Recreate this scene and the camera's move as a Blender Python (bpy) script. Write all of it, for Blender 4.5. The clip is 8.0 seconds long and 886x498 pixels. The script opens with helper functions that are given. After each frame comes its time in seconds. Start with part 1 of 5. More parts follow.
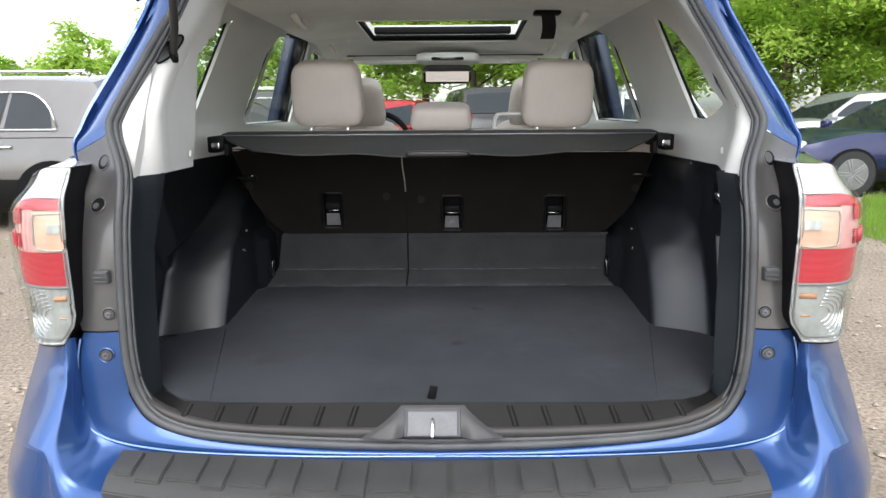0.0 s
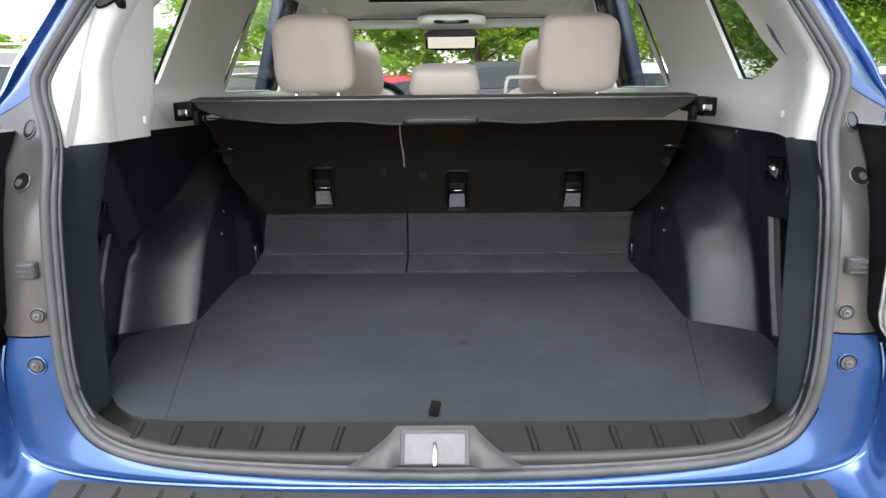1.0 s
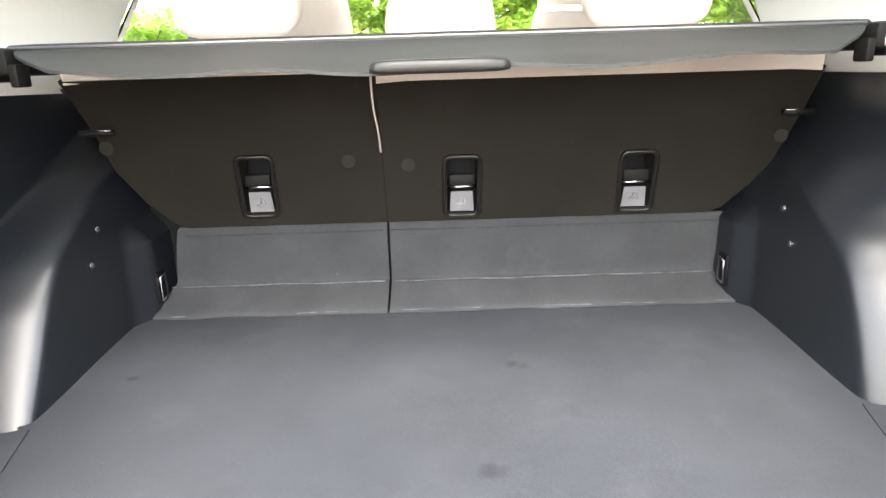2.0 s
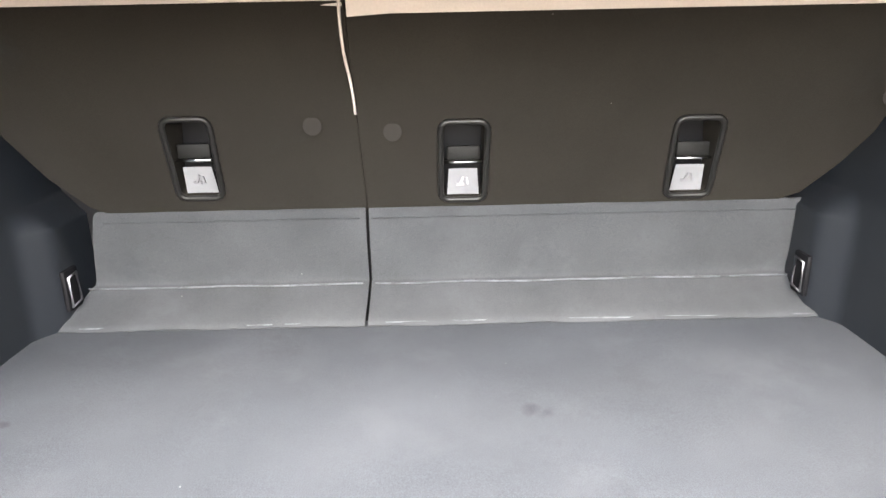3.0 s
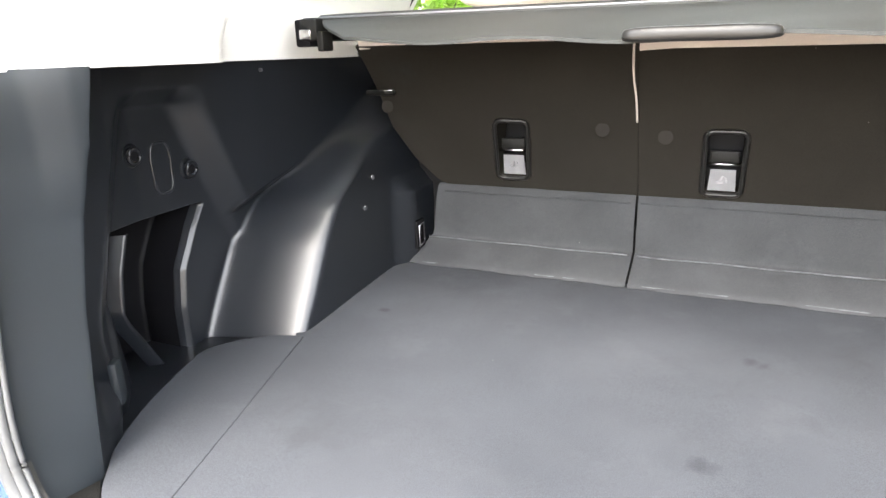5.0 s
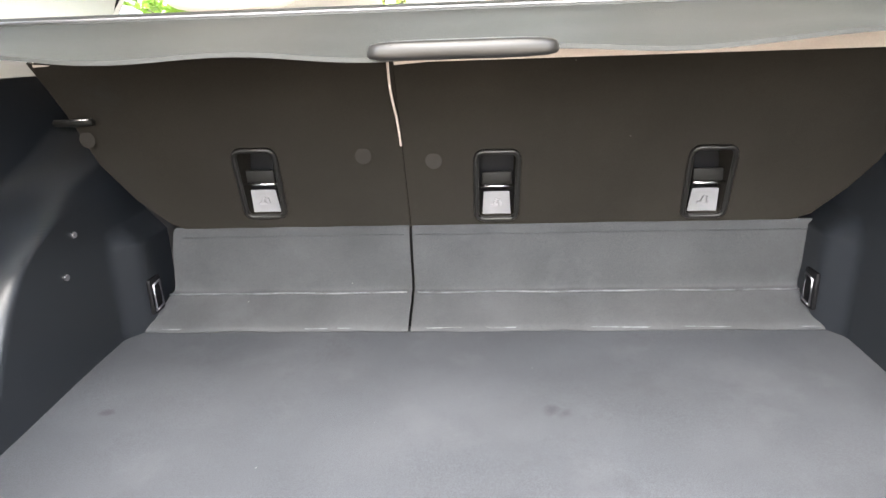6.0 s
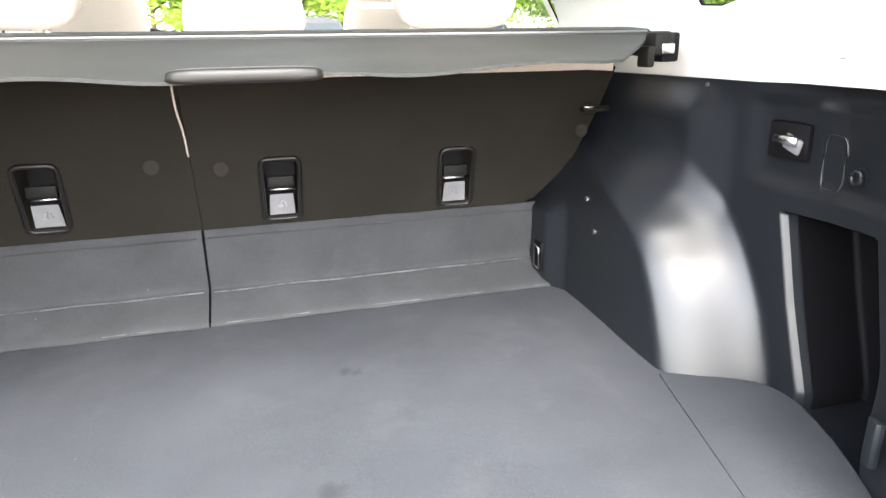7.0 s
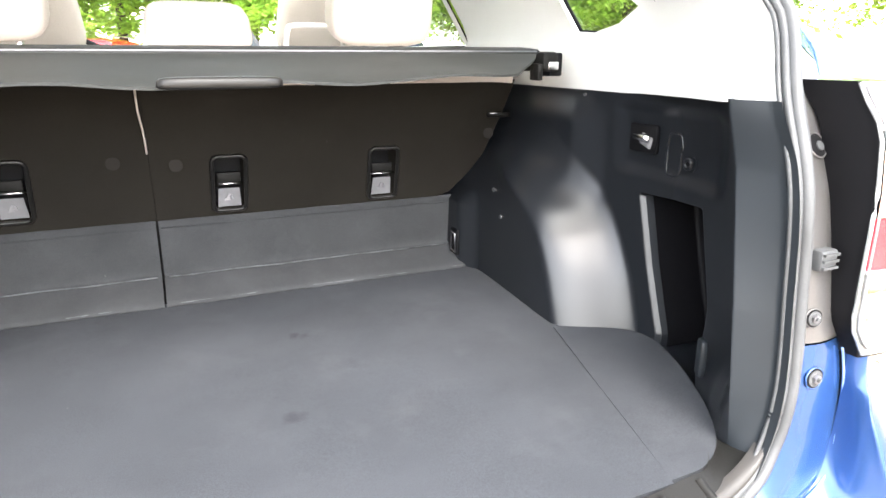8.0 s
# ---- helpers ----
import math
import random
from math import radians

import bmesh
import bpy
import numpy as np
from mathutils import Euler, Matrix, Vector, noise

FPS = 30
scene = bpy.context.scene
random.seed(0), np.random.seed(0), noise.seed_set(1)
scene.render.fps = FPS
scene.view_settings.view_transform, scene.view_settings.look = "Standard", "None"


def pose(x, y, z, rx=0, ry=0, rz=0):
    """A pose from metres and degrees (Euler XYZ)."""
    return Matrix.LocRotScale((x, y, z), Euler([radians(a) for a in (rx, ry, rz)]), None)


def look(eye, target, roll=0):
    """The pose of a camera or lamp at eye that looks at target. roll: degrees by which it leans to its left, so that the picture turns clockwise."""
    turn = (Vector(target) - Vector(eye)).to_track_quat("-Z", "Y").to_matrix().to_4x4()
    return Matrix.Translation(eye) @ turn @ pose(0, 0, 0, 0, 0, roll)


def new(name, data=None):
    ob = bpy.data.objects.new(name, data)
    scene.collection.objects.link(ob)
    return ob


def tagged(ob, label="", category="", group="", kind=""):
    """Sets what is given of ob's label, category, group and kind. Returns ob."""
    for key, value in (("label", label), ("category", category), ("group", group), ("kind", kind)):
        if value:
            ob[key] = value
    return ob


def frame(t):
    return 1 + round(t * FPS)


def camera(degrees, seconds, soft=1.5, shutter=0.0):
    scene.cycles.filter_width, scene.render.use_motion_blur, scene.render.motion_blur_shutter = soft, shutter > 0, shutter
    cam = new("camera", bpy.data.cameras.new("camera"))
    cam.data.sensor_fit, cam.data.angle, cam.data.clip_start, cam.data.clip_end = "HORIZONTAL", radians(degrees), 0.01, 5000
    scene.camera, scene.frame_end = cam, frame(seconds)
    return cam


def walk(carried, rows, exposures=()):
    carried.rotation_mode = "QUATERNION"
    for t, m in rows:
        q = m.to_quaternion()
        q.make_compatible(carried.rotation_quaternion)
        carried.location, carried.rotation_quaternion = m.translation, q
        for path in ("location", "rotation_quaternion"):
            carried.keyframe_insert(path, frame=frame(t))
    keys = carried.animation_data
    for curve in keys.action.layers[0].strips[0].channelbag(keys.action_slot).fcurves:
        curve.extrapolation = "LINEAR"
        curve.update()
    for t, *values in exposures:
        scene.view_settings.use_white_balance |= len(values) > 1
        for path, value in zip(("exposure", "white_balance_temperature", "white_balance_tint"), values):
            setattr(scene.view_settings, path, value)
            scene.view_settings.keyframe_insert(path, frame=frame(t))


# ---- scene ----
cam = camera(68.8, 8.0)
PATH = [
    (0, (0.033, -1.343, 1.3), (0.013, 0.611, 0.874), -0.4),
    (0.5, (0.042, -1.286, 1.285), (0.012, 0.662, 0.832), -0.5),
    (1, (0.03, -1.116, 1.263), (-0.002, 0.822, 0.771), -0.6),
    (1.2, (0.013, -1.002, 1.254), (-0.02, 0.932, 0.744), -0.7),
    (2.3, (0.003, -0.375, 1.163), (0.008, 1.547, 0.61), -2.0),
    (2.5, (0.026, -0.312, 1.148), (0.012, 1.606, 0.581), -2.0),
    (3, (0.009, -0.233, 1.132), (0.012, 1.676, 0.536), -1.2),
    (3.5, (-0.007, -0.281, 1.117), (-0.26, 1.612, 0.522), -1.1),
    (4, (0.018, -0.412, 1.166), (-0.578, 1.382, 0.515), -1.5),
    (4.2, (0.045, -0.462, 1.154), (-0.681, 1.297, 0.54), -1.6),
    (5.3, (0.039, -0.524, 1.2), (-0.735, 1.215, 0.587), -1.7),
    (5.5, (0.031, -0.472, 1.2), (-0.625, 1.316, 0.589), -1.7),
    (6, (0.023, -0.326, 1.201), (-0.109, 1.571, 0.58), -2.0),
    (6.5, (0.022, -0.35, 1.2), (0.327, 1.526, 0.577), -1.6),
    (7, (0.012, -0.489, 1.221), (0.526, 1.345, 0.612), -0.9),
    (7.5, (-0.035, -0.596, 1.224), (0.634, 1.192, 0.63), -0.2),
    (8, (-0.072, -0.676, 1.229), (0.687, 1.082, 0.649), 0.1),
]
walk(cam, [(t, look(eye, target, roll)) for t, eye, target, roll in PATH],
     [(0, 1.58, 6500, 10), (0.5, 1.71, 6500, 10), (1.0, 1.96, 6550, 10), (1.2, 2.2, 6900, 11), (2.3, 4.28, 6950, 11), (3.0, 4.58, 6950, 11), (3.5, 4.58, 6950, 11), (4.2, 4.36, 6950, 11), (5.3, 3.98, 6950, 11),
      (6.0, 4.23, 6950, 11), (6.5, 4.08, 6900, 11), (7.0, 4.0, 6800, 11), (8.0, 3.63, 6800, 11)])
# ---------------------------------------------------------------- light
from mathutils import geometry

world = bpy.data.worlds.new("sky")
scene.world = world
world.use_nodes = True
wn = world.node_tree
sky = wn.nodes.new("ShaderNodeTexSky")
sky.sky_type = "NISHITA"
sky.sun_disc = False
sky.sun_elevation = radians(51)
sky.sun_rotation = radians(184)
sky.air_density = 1.0
sky.dust_density = 2.0
wn.nodes["Background"].inputs["Strength"].default_value = 0.14
haze = wn.nodes.new("ShaderNodeHueSaturation")
haze.inputs["Saturation"].default_value = 0.4
haze.inputs["Value"].default_value = 1.1
wn.links.new(sky.outputs["Color"], haze.inputs["Color"])
wn.links.new(haze.outputs["Color"], wn.nodes["Background"].inputs["Color"])
sun = new("sun", bpy.data.lights.new("sun", "SUN"))
sun.data.energy = 0.6
sun.data.angle = radians(50)
sun.data.color = (1.0, 0.98, 0.95)
sun.matrix_world = look((-0.6, -8.0, 9.9), (0, 0, 0))


# ---------------------------------------------------------------- materials
def material(name, color, rough=0.6, metal=0.0, var=0.15, scale=8.0, fine=0.0, bump=0.0, bump_scale=200.0,
             coat=0.0, sheen=0.0, random_tint=0.0, transmission=0.0, ior=1.45, rough_var=0.0, alpha_mix=None):
    """A surface with variation at two scales, fine relief and, where asked, a clear coat."""
    m = bpy.data.materials.new(name)
    m.use_nodes = True
    nt = m.node_tree
    b = nt.nodes["Principled BSDF"]
    b.inputs["Roughness"].default_value = rough
    b.inputs["Metallic"].default_value = metal
    b.inputs["Coat Weight"].default_value = coat
    b.inputs["Coat Roughness"].default_value = 0.04
    b.inputs["Sheen Weight"].default_value = sheen
    b.inputs["Transmission Weight"].default_value = transmission
    b.inputs["IOR"].default_value = ior
    tc = nt.nodes.new("ShaderNodeTexCoord")
    n1 = nt.nodes.new("ShaderNodeTexNoise")
    n1.inputs["Scale"].default_value = scale
    n1.inputs["Detail"].default_value = 5
    nt.links.new(tc.outputs["Object"], n1.inputs["Vector"])
    ramp = nt.nodes.new("ShaderNodeMapRange")
    ramp.inputs["From Min"].default_value = 0.3
    ramp.inputs["From Max"].default_value = 0.7
    ramp.inputs["To Min"].default_value = 1.0 - var
    ramp.inputs["To Max"].default_value = 1.0 + var
    nt.links.new(n1.outputs["Fac"], ramp.inputs["Value"])
    value = ramp.outputs["Result"]
    if fine:
        n2 = nt.nodes.new("ShaderNodeTexNoise")
        n2.inputs["Scale"].default_value = bump_scale
        n2.inputs["Detail"].default_value = 3
        nt.links.new(tc.outputs["Object"], n2.inputs["Vector"])
        r2 = nt.nodes.new("ShaderNodeMapRange")
        r2.inputs["From Min"].default_value = 0.3
        r2.inputs["From Max"].default_value = 0.7
        r2.inputs["To Min"].default_value = 1.0 - fine
        r2.inputs["To Max"].default_value = 1.0 + fine
        nt.links.new(n2.outputs["Fac"], r2.inputs["Value"])
        mul = nt.nodes.new("ShaderNodeMath")
        mul.operation = "MULTIPLY"
        nt.links.new(value, mul.inputs[0])
        nt.links.new(r2.outputs["Result"], mul.inputs[1])
        value = mul.outputs["Value"]
    if random_tint:
        oi = nt.nodes.new("ShaderNodeObjectInfo")
        r3 = nt.nodes.new("ShaderNodeMapRange")
        r3.inputs["To Min"].default_value = 1.0 - random_tint
        r3.inputs["To Max"].default_value = 1.0 + random_tint
        nt.links.new(oi.outputs["Random"], r3.inputs["Value"])
        mul2 = nt.nodes.new("ShaderNodeMath")
        mul2.operation = "MULTIPLY"
        nt.links.new(value, mul2.inputs[0])
        nt.links.new(r3.outputs["Result"], mul2.inputs[1])
        value = mul2.outputs["Value"]
    tint = nt.nodes.new("ShaderNodeVectorMath")
    tint.operation = "SCALE"
    tint.inputs[0].default_value = color
    nt.links.new(value, tint.inputs["Scale"])
    nt.links.new(tint.outputs["Vector"], b.inputs["Base Color"])
    if rough_var:
        r4 = nt.nodes.new("ShaderNodeMapRange")
        r4.inputs["To Min"].default_value = max(0.0, rough - rough_var)
        r4.inputs["To Max"].default_value = min(1.0, rough + rough_var)
        nt.links.new(n1.outputs["Fac"], r4.inputs["Value"])
        nt.links.new(r4.outputs["Result"], b.inputs["Roughness"])
    if bump:
        n3 = nt.nodes.new("ShaderNodeTexNoise")
        n3.inputs["Scale"].default_value = bump_scale
        n3.inputs["Detail"].default_value = 4
        nt.links.new(tc.outputs["Object"], n3.inputs["Vector"])
        bp = nt.nodes.new("ShaderNodeBump")
        bp.inputs["Strength"].default_value = bump
        bp.inputs["Distance"].default_value = 0.002
        nt.links.new(n3.outputs["Fac"], bp.inputs["Height"])
        nt.links.new(bp.outputs["Normal"], b.inputs["Normal"])
    return m


def glass(name, color, rough=0.0):
    """Thin tinted pane: clear to look through, with a mirror's gloss by Fresnel."""
    m = bpy.data.materials.new(name)
    m.use_nodes = True
    nt = m.node_tree
    nt.nodes.remove(nt.nodes["Principled BSDF"])
    out = nt.nodes["Material Output"]
    tr = nt.nodes.new("ShaderNodeBsdfTransparent")
    tr.inputs["Color"].default_value = (*color, 1)
    gl = nt.nodes.new("ShaderNodeBsdfGlossy")
    gl.inputs["Roughness"].default_value = rough
    lw = nt.nodes.new("ShaderNodeLayerWeight")
    lw.inputs["Blend"].default_value = 0.3
    pw = nt.nodes.new("ShaderNodeMath")
    pw.operation = "POWER"
    pw.inputs[1].default_value = 3.0
    nt.links.new(lw.outputs["Facing"], pw.inputs[0])
    fr = nt.nodes.new("ShaderNodeMath")
    fr.operation = "MULTIPLY_ADD"
    fr.inputs[1].default_value = 0.3
    fr.inputs[2].default_value = 0.045
    nt.links.new(pw.outputs["Value"], fr.inputs[0])
    mix = nt.nodes.new("ShaderNodeMixShader")
    nt.links.new(fr.outputs["Value"], mix.inputs["Fac"])
    nt.links.new(tr.outputs["BSDF"], mix.inputs[1])
    nt.links.new(gl.outputs["BSDF"], mix.inputs[2])
    nt.links.new(mix.outputs["Shader"], out.inputs["Surface"])
    return m


M_BLUE = material("blue_paint", (0.028, 0.083, 0.25), 0.26, 0.55, 0.08, 3, 0.06, 0.02, 900, coat=0.9)
M_EDGE = material("light_blue_highlight", (0.20, 0.32, 0.55), 0.25, 0.4, 0.1, 20, coat=0.8)
M_FLANGE = material("dull_grey_paint", (0.112, 0.109, 0.109), 0.32, 0.5, 0.22, 6, 0.05, 0.03, 500, coat=0.2)
M_RUBBER = material("rubber_seal", (0.062, 0.065, 0.068), 0.5, 0.0, 0.2, 15, 0.05, 0.08, 300)
M_BLACK = material("black_moulded_plastic", (0.0086, 0.0102, 0.0130), 0.34, 0.0, 0.08, 6, 0.05, 0.04, 900)
M_GRAIN = material("grained_black_plastic", (0.009, 0.009, 0.0085), 0.5, 0.0, 0.12, 9, 0.08, 0.3, 500)
M_PAD = material("grey_step_plastic", (0.047, 0.047, 0.046), 0.55, 0.0, 0.14, 12, 0.08, 0.25, 420)
M_CARPET = material("charcoal_cargo_carpet", (0.0415, 0.0455, 0.0520), 0.9, 0.0, 0.14, 4, 0.27, 0.3, 900)
M_FLAP = material("charcoal_flap_carpet", (0.0405, 0.0425, 0.0450), 0.95, 0.0, 0.16, 9, 0.22, 0.25, 900)
M_SEATBACK = material("black_seat_carpet", (0.0195, 0.0175, 0.0150), 0.95, 0.0, 0.14, 6, 0.18, 0.25, 900)
for m in (M_CARPET, M_FLAP, M_SEATBACK):
    m.node_tree.nodes["Principled BSDF"].inputs["Specular IOR Level"].default_value = 0.22 if m is not M_SEATBACK else 0.05
M_GRAIN.node_tree.nodes["Principled BSDF"].inputs["Specular IOR Level"].default_value = 0.16
M_BLACK.node_tree.nodes["Principled BSDF"].inputs["Specular IOR Level"].default_value = 0.75


def dusty(m, dust, seed, flecks=0.9):
    """Rubbed paler patches, a few dark stains and pale flecks of lint on a carpet."""
    nt = m.node_tree
    b = nt.nodes["Principled BSDF"]
    base = b.inputs["Base Color"].links[0].from_socket
    tc = nt.nodes.new("ShaderNodeTexCoord")
    mp = nt.nodes.new("ShaderNodeMapping")
    mp.inputs["Location"].default_value = (seed, seed * 2, 0)
    nt.links.new(tc.outputs["Object"], mp.inputs["Vector"])
    sock = base
    for scale, lo, hi, amount, col in ((3.2, .48, .72, .35, dust), (9.5, .56, .72, .35, dust), (5.0, .62, .70, .3, (.022, .024, .026))):
        n = nt.nodes.new("ShaderNodeTexNoise")
        n.inputs["Scale"].default_value = scale
        n.inputs["Detail"].default_value = 6
        n.inputs["Roughness"].default_value = .62
        mp2 = nt.nodes.new("ShaderNodeMapping")
        mp2.inputs["Location"].default_value = (scale * 1.7, seed, scale)
        nt.links.new(mp.outputs["Vector"], mp2.inputs["Vector"])
        nt.links.new(mp2.outputs["Vector"], n.inputs["Vector"])
        r = nt.nodes.new("ShaderNodeMapRange")
        r.inputs["From Min"].default_value = lo
        r.inputs["From Max"].default_value = hi
        r.inputs["To Max"].default_value = amount
        nt.links.new(n.outputs["Fac"], r.inputs["Value"])
        mx = nt.nodes.new("ShaderNodeMix")
        mx.data_type = "RGBA"
        nt.links.new(r.outputs["Result"], mx.inputs["Factor"])
        nt.links.new(sock, mx.inputs["A"])
        mx.inputs["B"].default_value = (*col, 1)
        sock = mx.outputs["Result"]
    v = nt.nodes.new("ShaderNodeTexVoronoi")
    v.inputs["Scale"].default_value = 34
    nt.links.new(mp.outputs["Vector"], v.inputs["Vector"])
    near = nt.nodes.new("ShaderNodeMath")
    near.operation = "LESS_THAN"
    near.inputs[1].default_value = .034
    nt.links.new(v.outputs["Distance"], near.inputs[0])
    sep = nt.nodes.new("ShaderNodeSeparateColor")
    nt.links.new(v.outputs["Color"], sep.inputs["Color"])
    rare = nt.nodes.new("ShaderNodeMath")
    rare.operation = "GREATER_THAN"
    rare.inputs[1].default_value = flecks
    nt.links.new(sep.outputs["Red"], rare.inputs[0])
    mul = nt.nodes.new("ShaderNodeMath")
    mul.operation = "MULTIPLY"
    nt.links.new(near.outputs["Value"], mul.inputs[0])
    nt.links.new(rare.outputs["Value"], mul.inputs[1])
    mx = nt.nodes.new("ShaderNodeMix")
    mx.data_type = "RGBA"
    nt.links.new(mul.outputs["Value"], mx.inputs["Factor"])
    nt.links.new(sock, mx.inputs["A"])
    mx.inputs["B"].default_value = (.13, .13, .13, 1)
    nt.links.new(mx.outputs["Result"], b.inputs["Base Color"])


def stained(m, spots):
    """Dull dark marks with uneven edges at places of the floor (x, y, radius)."""
    nt = m.node_tree
    b = nt.nodes["Principled BSDF"]
    sock = b.inputs["Base Color"].links[0].from_socket
    tc = nt.nodes.new("ShaderNodeTexCoord")
    n = nt.nodes.new("ShaderNodeTexNoise")
    n.inputs["Scale"].default_value = 45
    n.inputs["Detail"].default_value = 4
    nt.links.new(tc.outputs["Object"], n.inputs["Vector"])
    for x, y, r in spots:
        d = nt.nodes.new("ShaderNodeVectorMath")
        d.operation = "DISTANCE"
        nt.links.new(tc.outputs["Object"], d.inputs[0])
        d.inputs[1].default_value = (x, y, .751)
        w = nt.nodes.new("ShaderNodeMath")
        w.operation = "MULTIPLY_ADD"
        w.inputs[1].default_value = r * 2.2
        nt.links.new(n.outputs["Fac"], w.inputs[0])
        nt.links.new(d.outputs["Value"], w.inputs[2])
        k = nt.nodes.new("ShaderNodeMapRange")
        k.inputs["From Min"].default_value = r * 2.2
        k.inputs["From Max"].default_value = r * 1.3
        k.inputs["To Max"].default_value = .5
        nt.links.new(w.outputs["Value"], k.inputs["Value"])
        mx = nt.nodes.new("ShaderNodeMix")
        mx.data_type = "RGBA"
        nt.links.new(k.outputs["Result"], mx.inputs["Factor"])
        nt.links.new(sock, mx.inputs["A"])
        mx.inputs["B"].default_value = (.014, .015, .018, 1)
        sock = mx.outputs["Result"]
    nt.links.new(sock, b.inputs["Base Color"])


dusty(M_CARPET, (.067, .0705, .0775), 3.0)
stained(M_CARPET, ((.119, .385, .011), (.104, .392, .012), (.05, .122, .018), (-.474, .383, .010)))
dusty(M_FLAP, (.066, .069, .075), 5.0)
dusty(M_SEATBACK, (.0215, .020, .018), 7.0, .95)
M_TRIM = material("pale_grey_trim", (0.64, 0.635, 0.61), 0.55, 0.0, 0.04, 4, 0.02, 0.06, 500)
M_HEAD = material("headliner_fabric", (0.87, 0.855, 0.81), 0.9, 0.0, 0.06, 5, 0.05, 0.15, 600)
M_LEATHER = material("cream_leather", (0.54, 0.485, 0.435), 0.5, 0.0, 0.06, 7, 0.04, 0.2, 350)
M_COVER = material("black_cover_vinyl", (0.017, 0.0185, 0.0175), 0.65, 0.0, 0.14, 8, 0.06, 0.2, 450)
M_CHROME = material("bright_metal", (0.75, 0.75, 0.76), 0.2, 1.0, 0.05, 10)
M_STEEL = material("grey_steel", (0.22, 0.22, 0.235), 0.4, 0.8, 0.1, 10)
M_LABEL = material("white_label", (0.18, 0.18, 0.19), 0.5, 0.0, 0.08, 40)
M_RED = material("red_lens", (0.42, 0.022, 0.038), 0.07, 0.0, 0.10, 25, coat=1.0)
M_CLEAR = material("silvered_lens", (0.36, 0.37, 0.37), 0.2, 0.25, 0.14, 25, 0.06, 0.5, 90, coat=1.0)
M_AMBER = material("amber_bulb", (0.40, 0.19, 0.10), 0.15, 0.0, 0.05, 20, coat=1.0)


def fluted(m, scale, strength, turn=0.0):
    """Fine moulded flutes on a lens."""
    nt = m.node_tree
    tc = nt.nodes.new("ShaderNodeTexCoord")
    mp = nt.nodes.new("ShaderNodeMapping")
    mp.inputs["Rotation"].default_value = (0, turn, radians(40))
    w = nt.nodes.new("ShaderNodeTexWave")
    w.inputs["Scale"].default_value = scale
    w.inputs["Distortion"].default_value = 1.2
    w.inputs["Detail"].default_value = 2
    nt.links.new(tc.outputs["Object"], mp.inputs["Vector"])
    nt.links.new(mp.outputs["Vector"], w.inputs["Vector"])
    bp = nt.nodes.new("ShaderNodeBump")
    bp.inputs["Strength"].default_value = strength
    bp.inputs["Distance"].default_value = 0.006
    nt.links.new(w.outputs["Fac"], bp.inputs["Height"])
    nt.links.new(bp.outputs["Normal"], nt.nodes["Principled BSDF"].inputs["Normal"])


fluted(M_CLEAR, 22, 0.35)
fluted(M_RED, 30, 0.10, radians(90))
M_GLASS = glass("clear_glass", (0.93, 0.96, 0.94))
M_TINT = glass("tinted_glass", (0.80, 0.86, 0.82))
M_PRIVACY = glass("dark_tinted_glass", (0.60, 0.66, 0.62))
# the car's blue darkened for the centre pillar, its shade held in the colour
M_BLUE_SHADED = material("shaded_blue_paint", (0.006, 0.014, 0.042), 0.4, 0.2, 0.1, 6)
M_MIRROR = material("mirror_glass", (0.8, 0.82, 0.82), 0.03, 1.0, 0.0, 5)
M_TYRE = material("tyre_rubber", (0.022, 0.022, 0.023), 0.8, 0.0, 0.2, 20, 0.1, 0.2, 100)
M_BEZEL = material("black_bezel_plastic", (0.010, 0.0095, 0.009), 0.38, 0.0, 0.1, 12)
M_PANEL = material("matte_corner_plastic", (0.0135, 0.0172, 0.0210), 0.5, 0.0, 0.1, 9, 0.04, 0.05, 600)
M_GRIP = material("dark_grip_plastic", (0.036, 0.034, 0.032), 0.5, 0.0, 0.1, 12, 0.05, 0.2, 500)
M_BUTTON = material("dull_dark_button", (0.022, 0.020, 0.018), 0.8, 0.0, 0.1, 12)
M_BUTTON.node_tree.nodes["Principled BSDF"].inputs["Specular IOR Level"].default_value = 0.12
M_FOLD = material("rubbed_and_lit_fold", (0.075, 0.078, 0.084), 0.95, 0.0, 0.5, 40, 0.3, 0.3, 900)
M_HOUSING = material("smooth_dark_plastic", (0.032, 0.031, 0.033), 0.42, 0.0, 0.08, 10, 0.05, 0.1, 500)
M_PLATE = material("worn_grey_plate", (0.13, 0.13, 0.14), 0.5, 0.1, 0.12, 25, 0.05)
# near-black for black parts, and for shade put into holes, pockets and gaps
M_DARK = material("dark_plastic_and_shade", (0.005, 0.005, 0.006), 0.6, 0.0, 0.1, 10)
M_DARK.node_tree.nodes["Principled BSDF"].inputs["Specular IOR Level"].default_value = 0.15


# ---------------------------------------------------------------- helpers for building
def spline(pts, n):
    """n + 1 points along a Catmull-Rom curve through pts."""
    p = np.array(pts, float)
    p = np.vstack([2 * p[0] - p[1], p, 2 * p[-1] - p[-2]])
    out = []
    k = len(pts) - 1
    for i in range(n + 1):
        u = i / n * k
        j = min(int(u), k - 1)
        f = u - j
        a, b, c, d = p[j], p[j + 1], p[j + 2], p[j + 3]
        out.append(0.5 * (2 * b + (c - a) * f + (2 * a - 5 * b + 4 * c - d) * f * f + (3 * b - a - 3 * c + d) * f ** 3))
    return out


def smooth(a, b, v):
    t = min(1.0, max(0.0, (v - a) / (b - a)))
    return t * t * (3 - 2 * t)


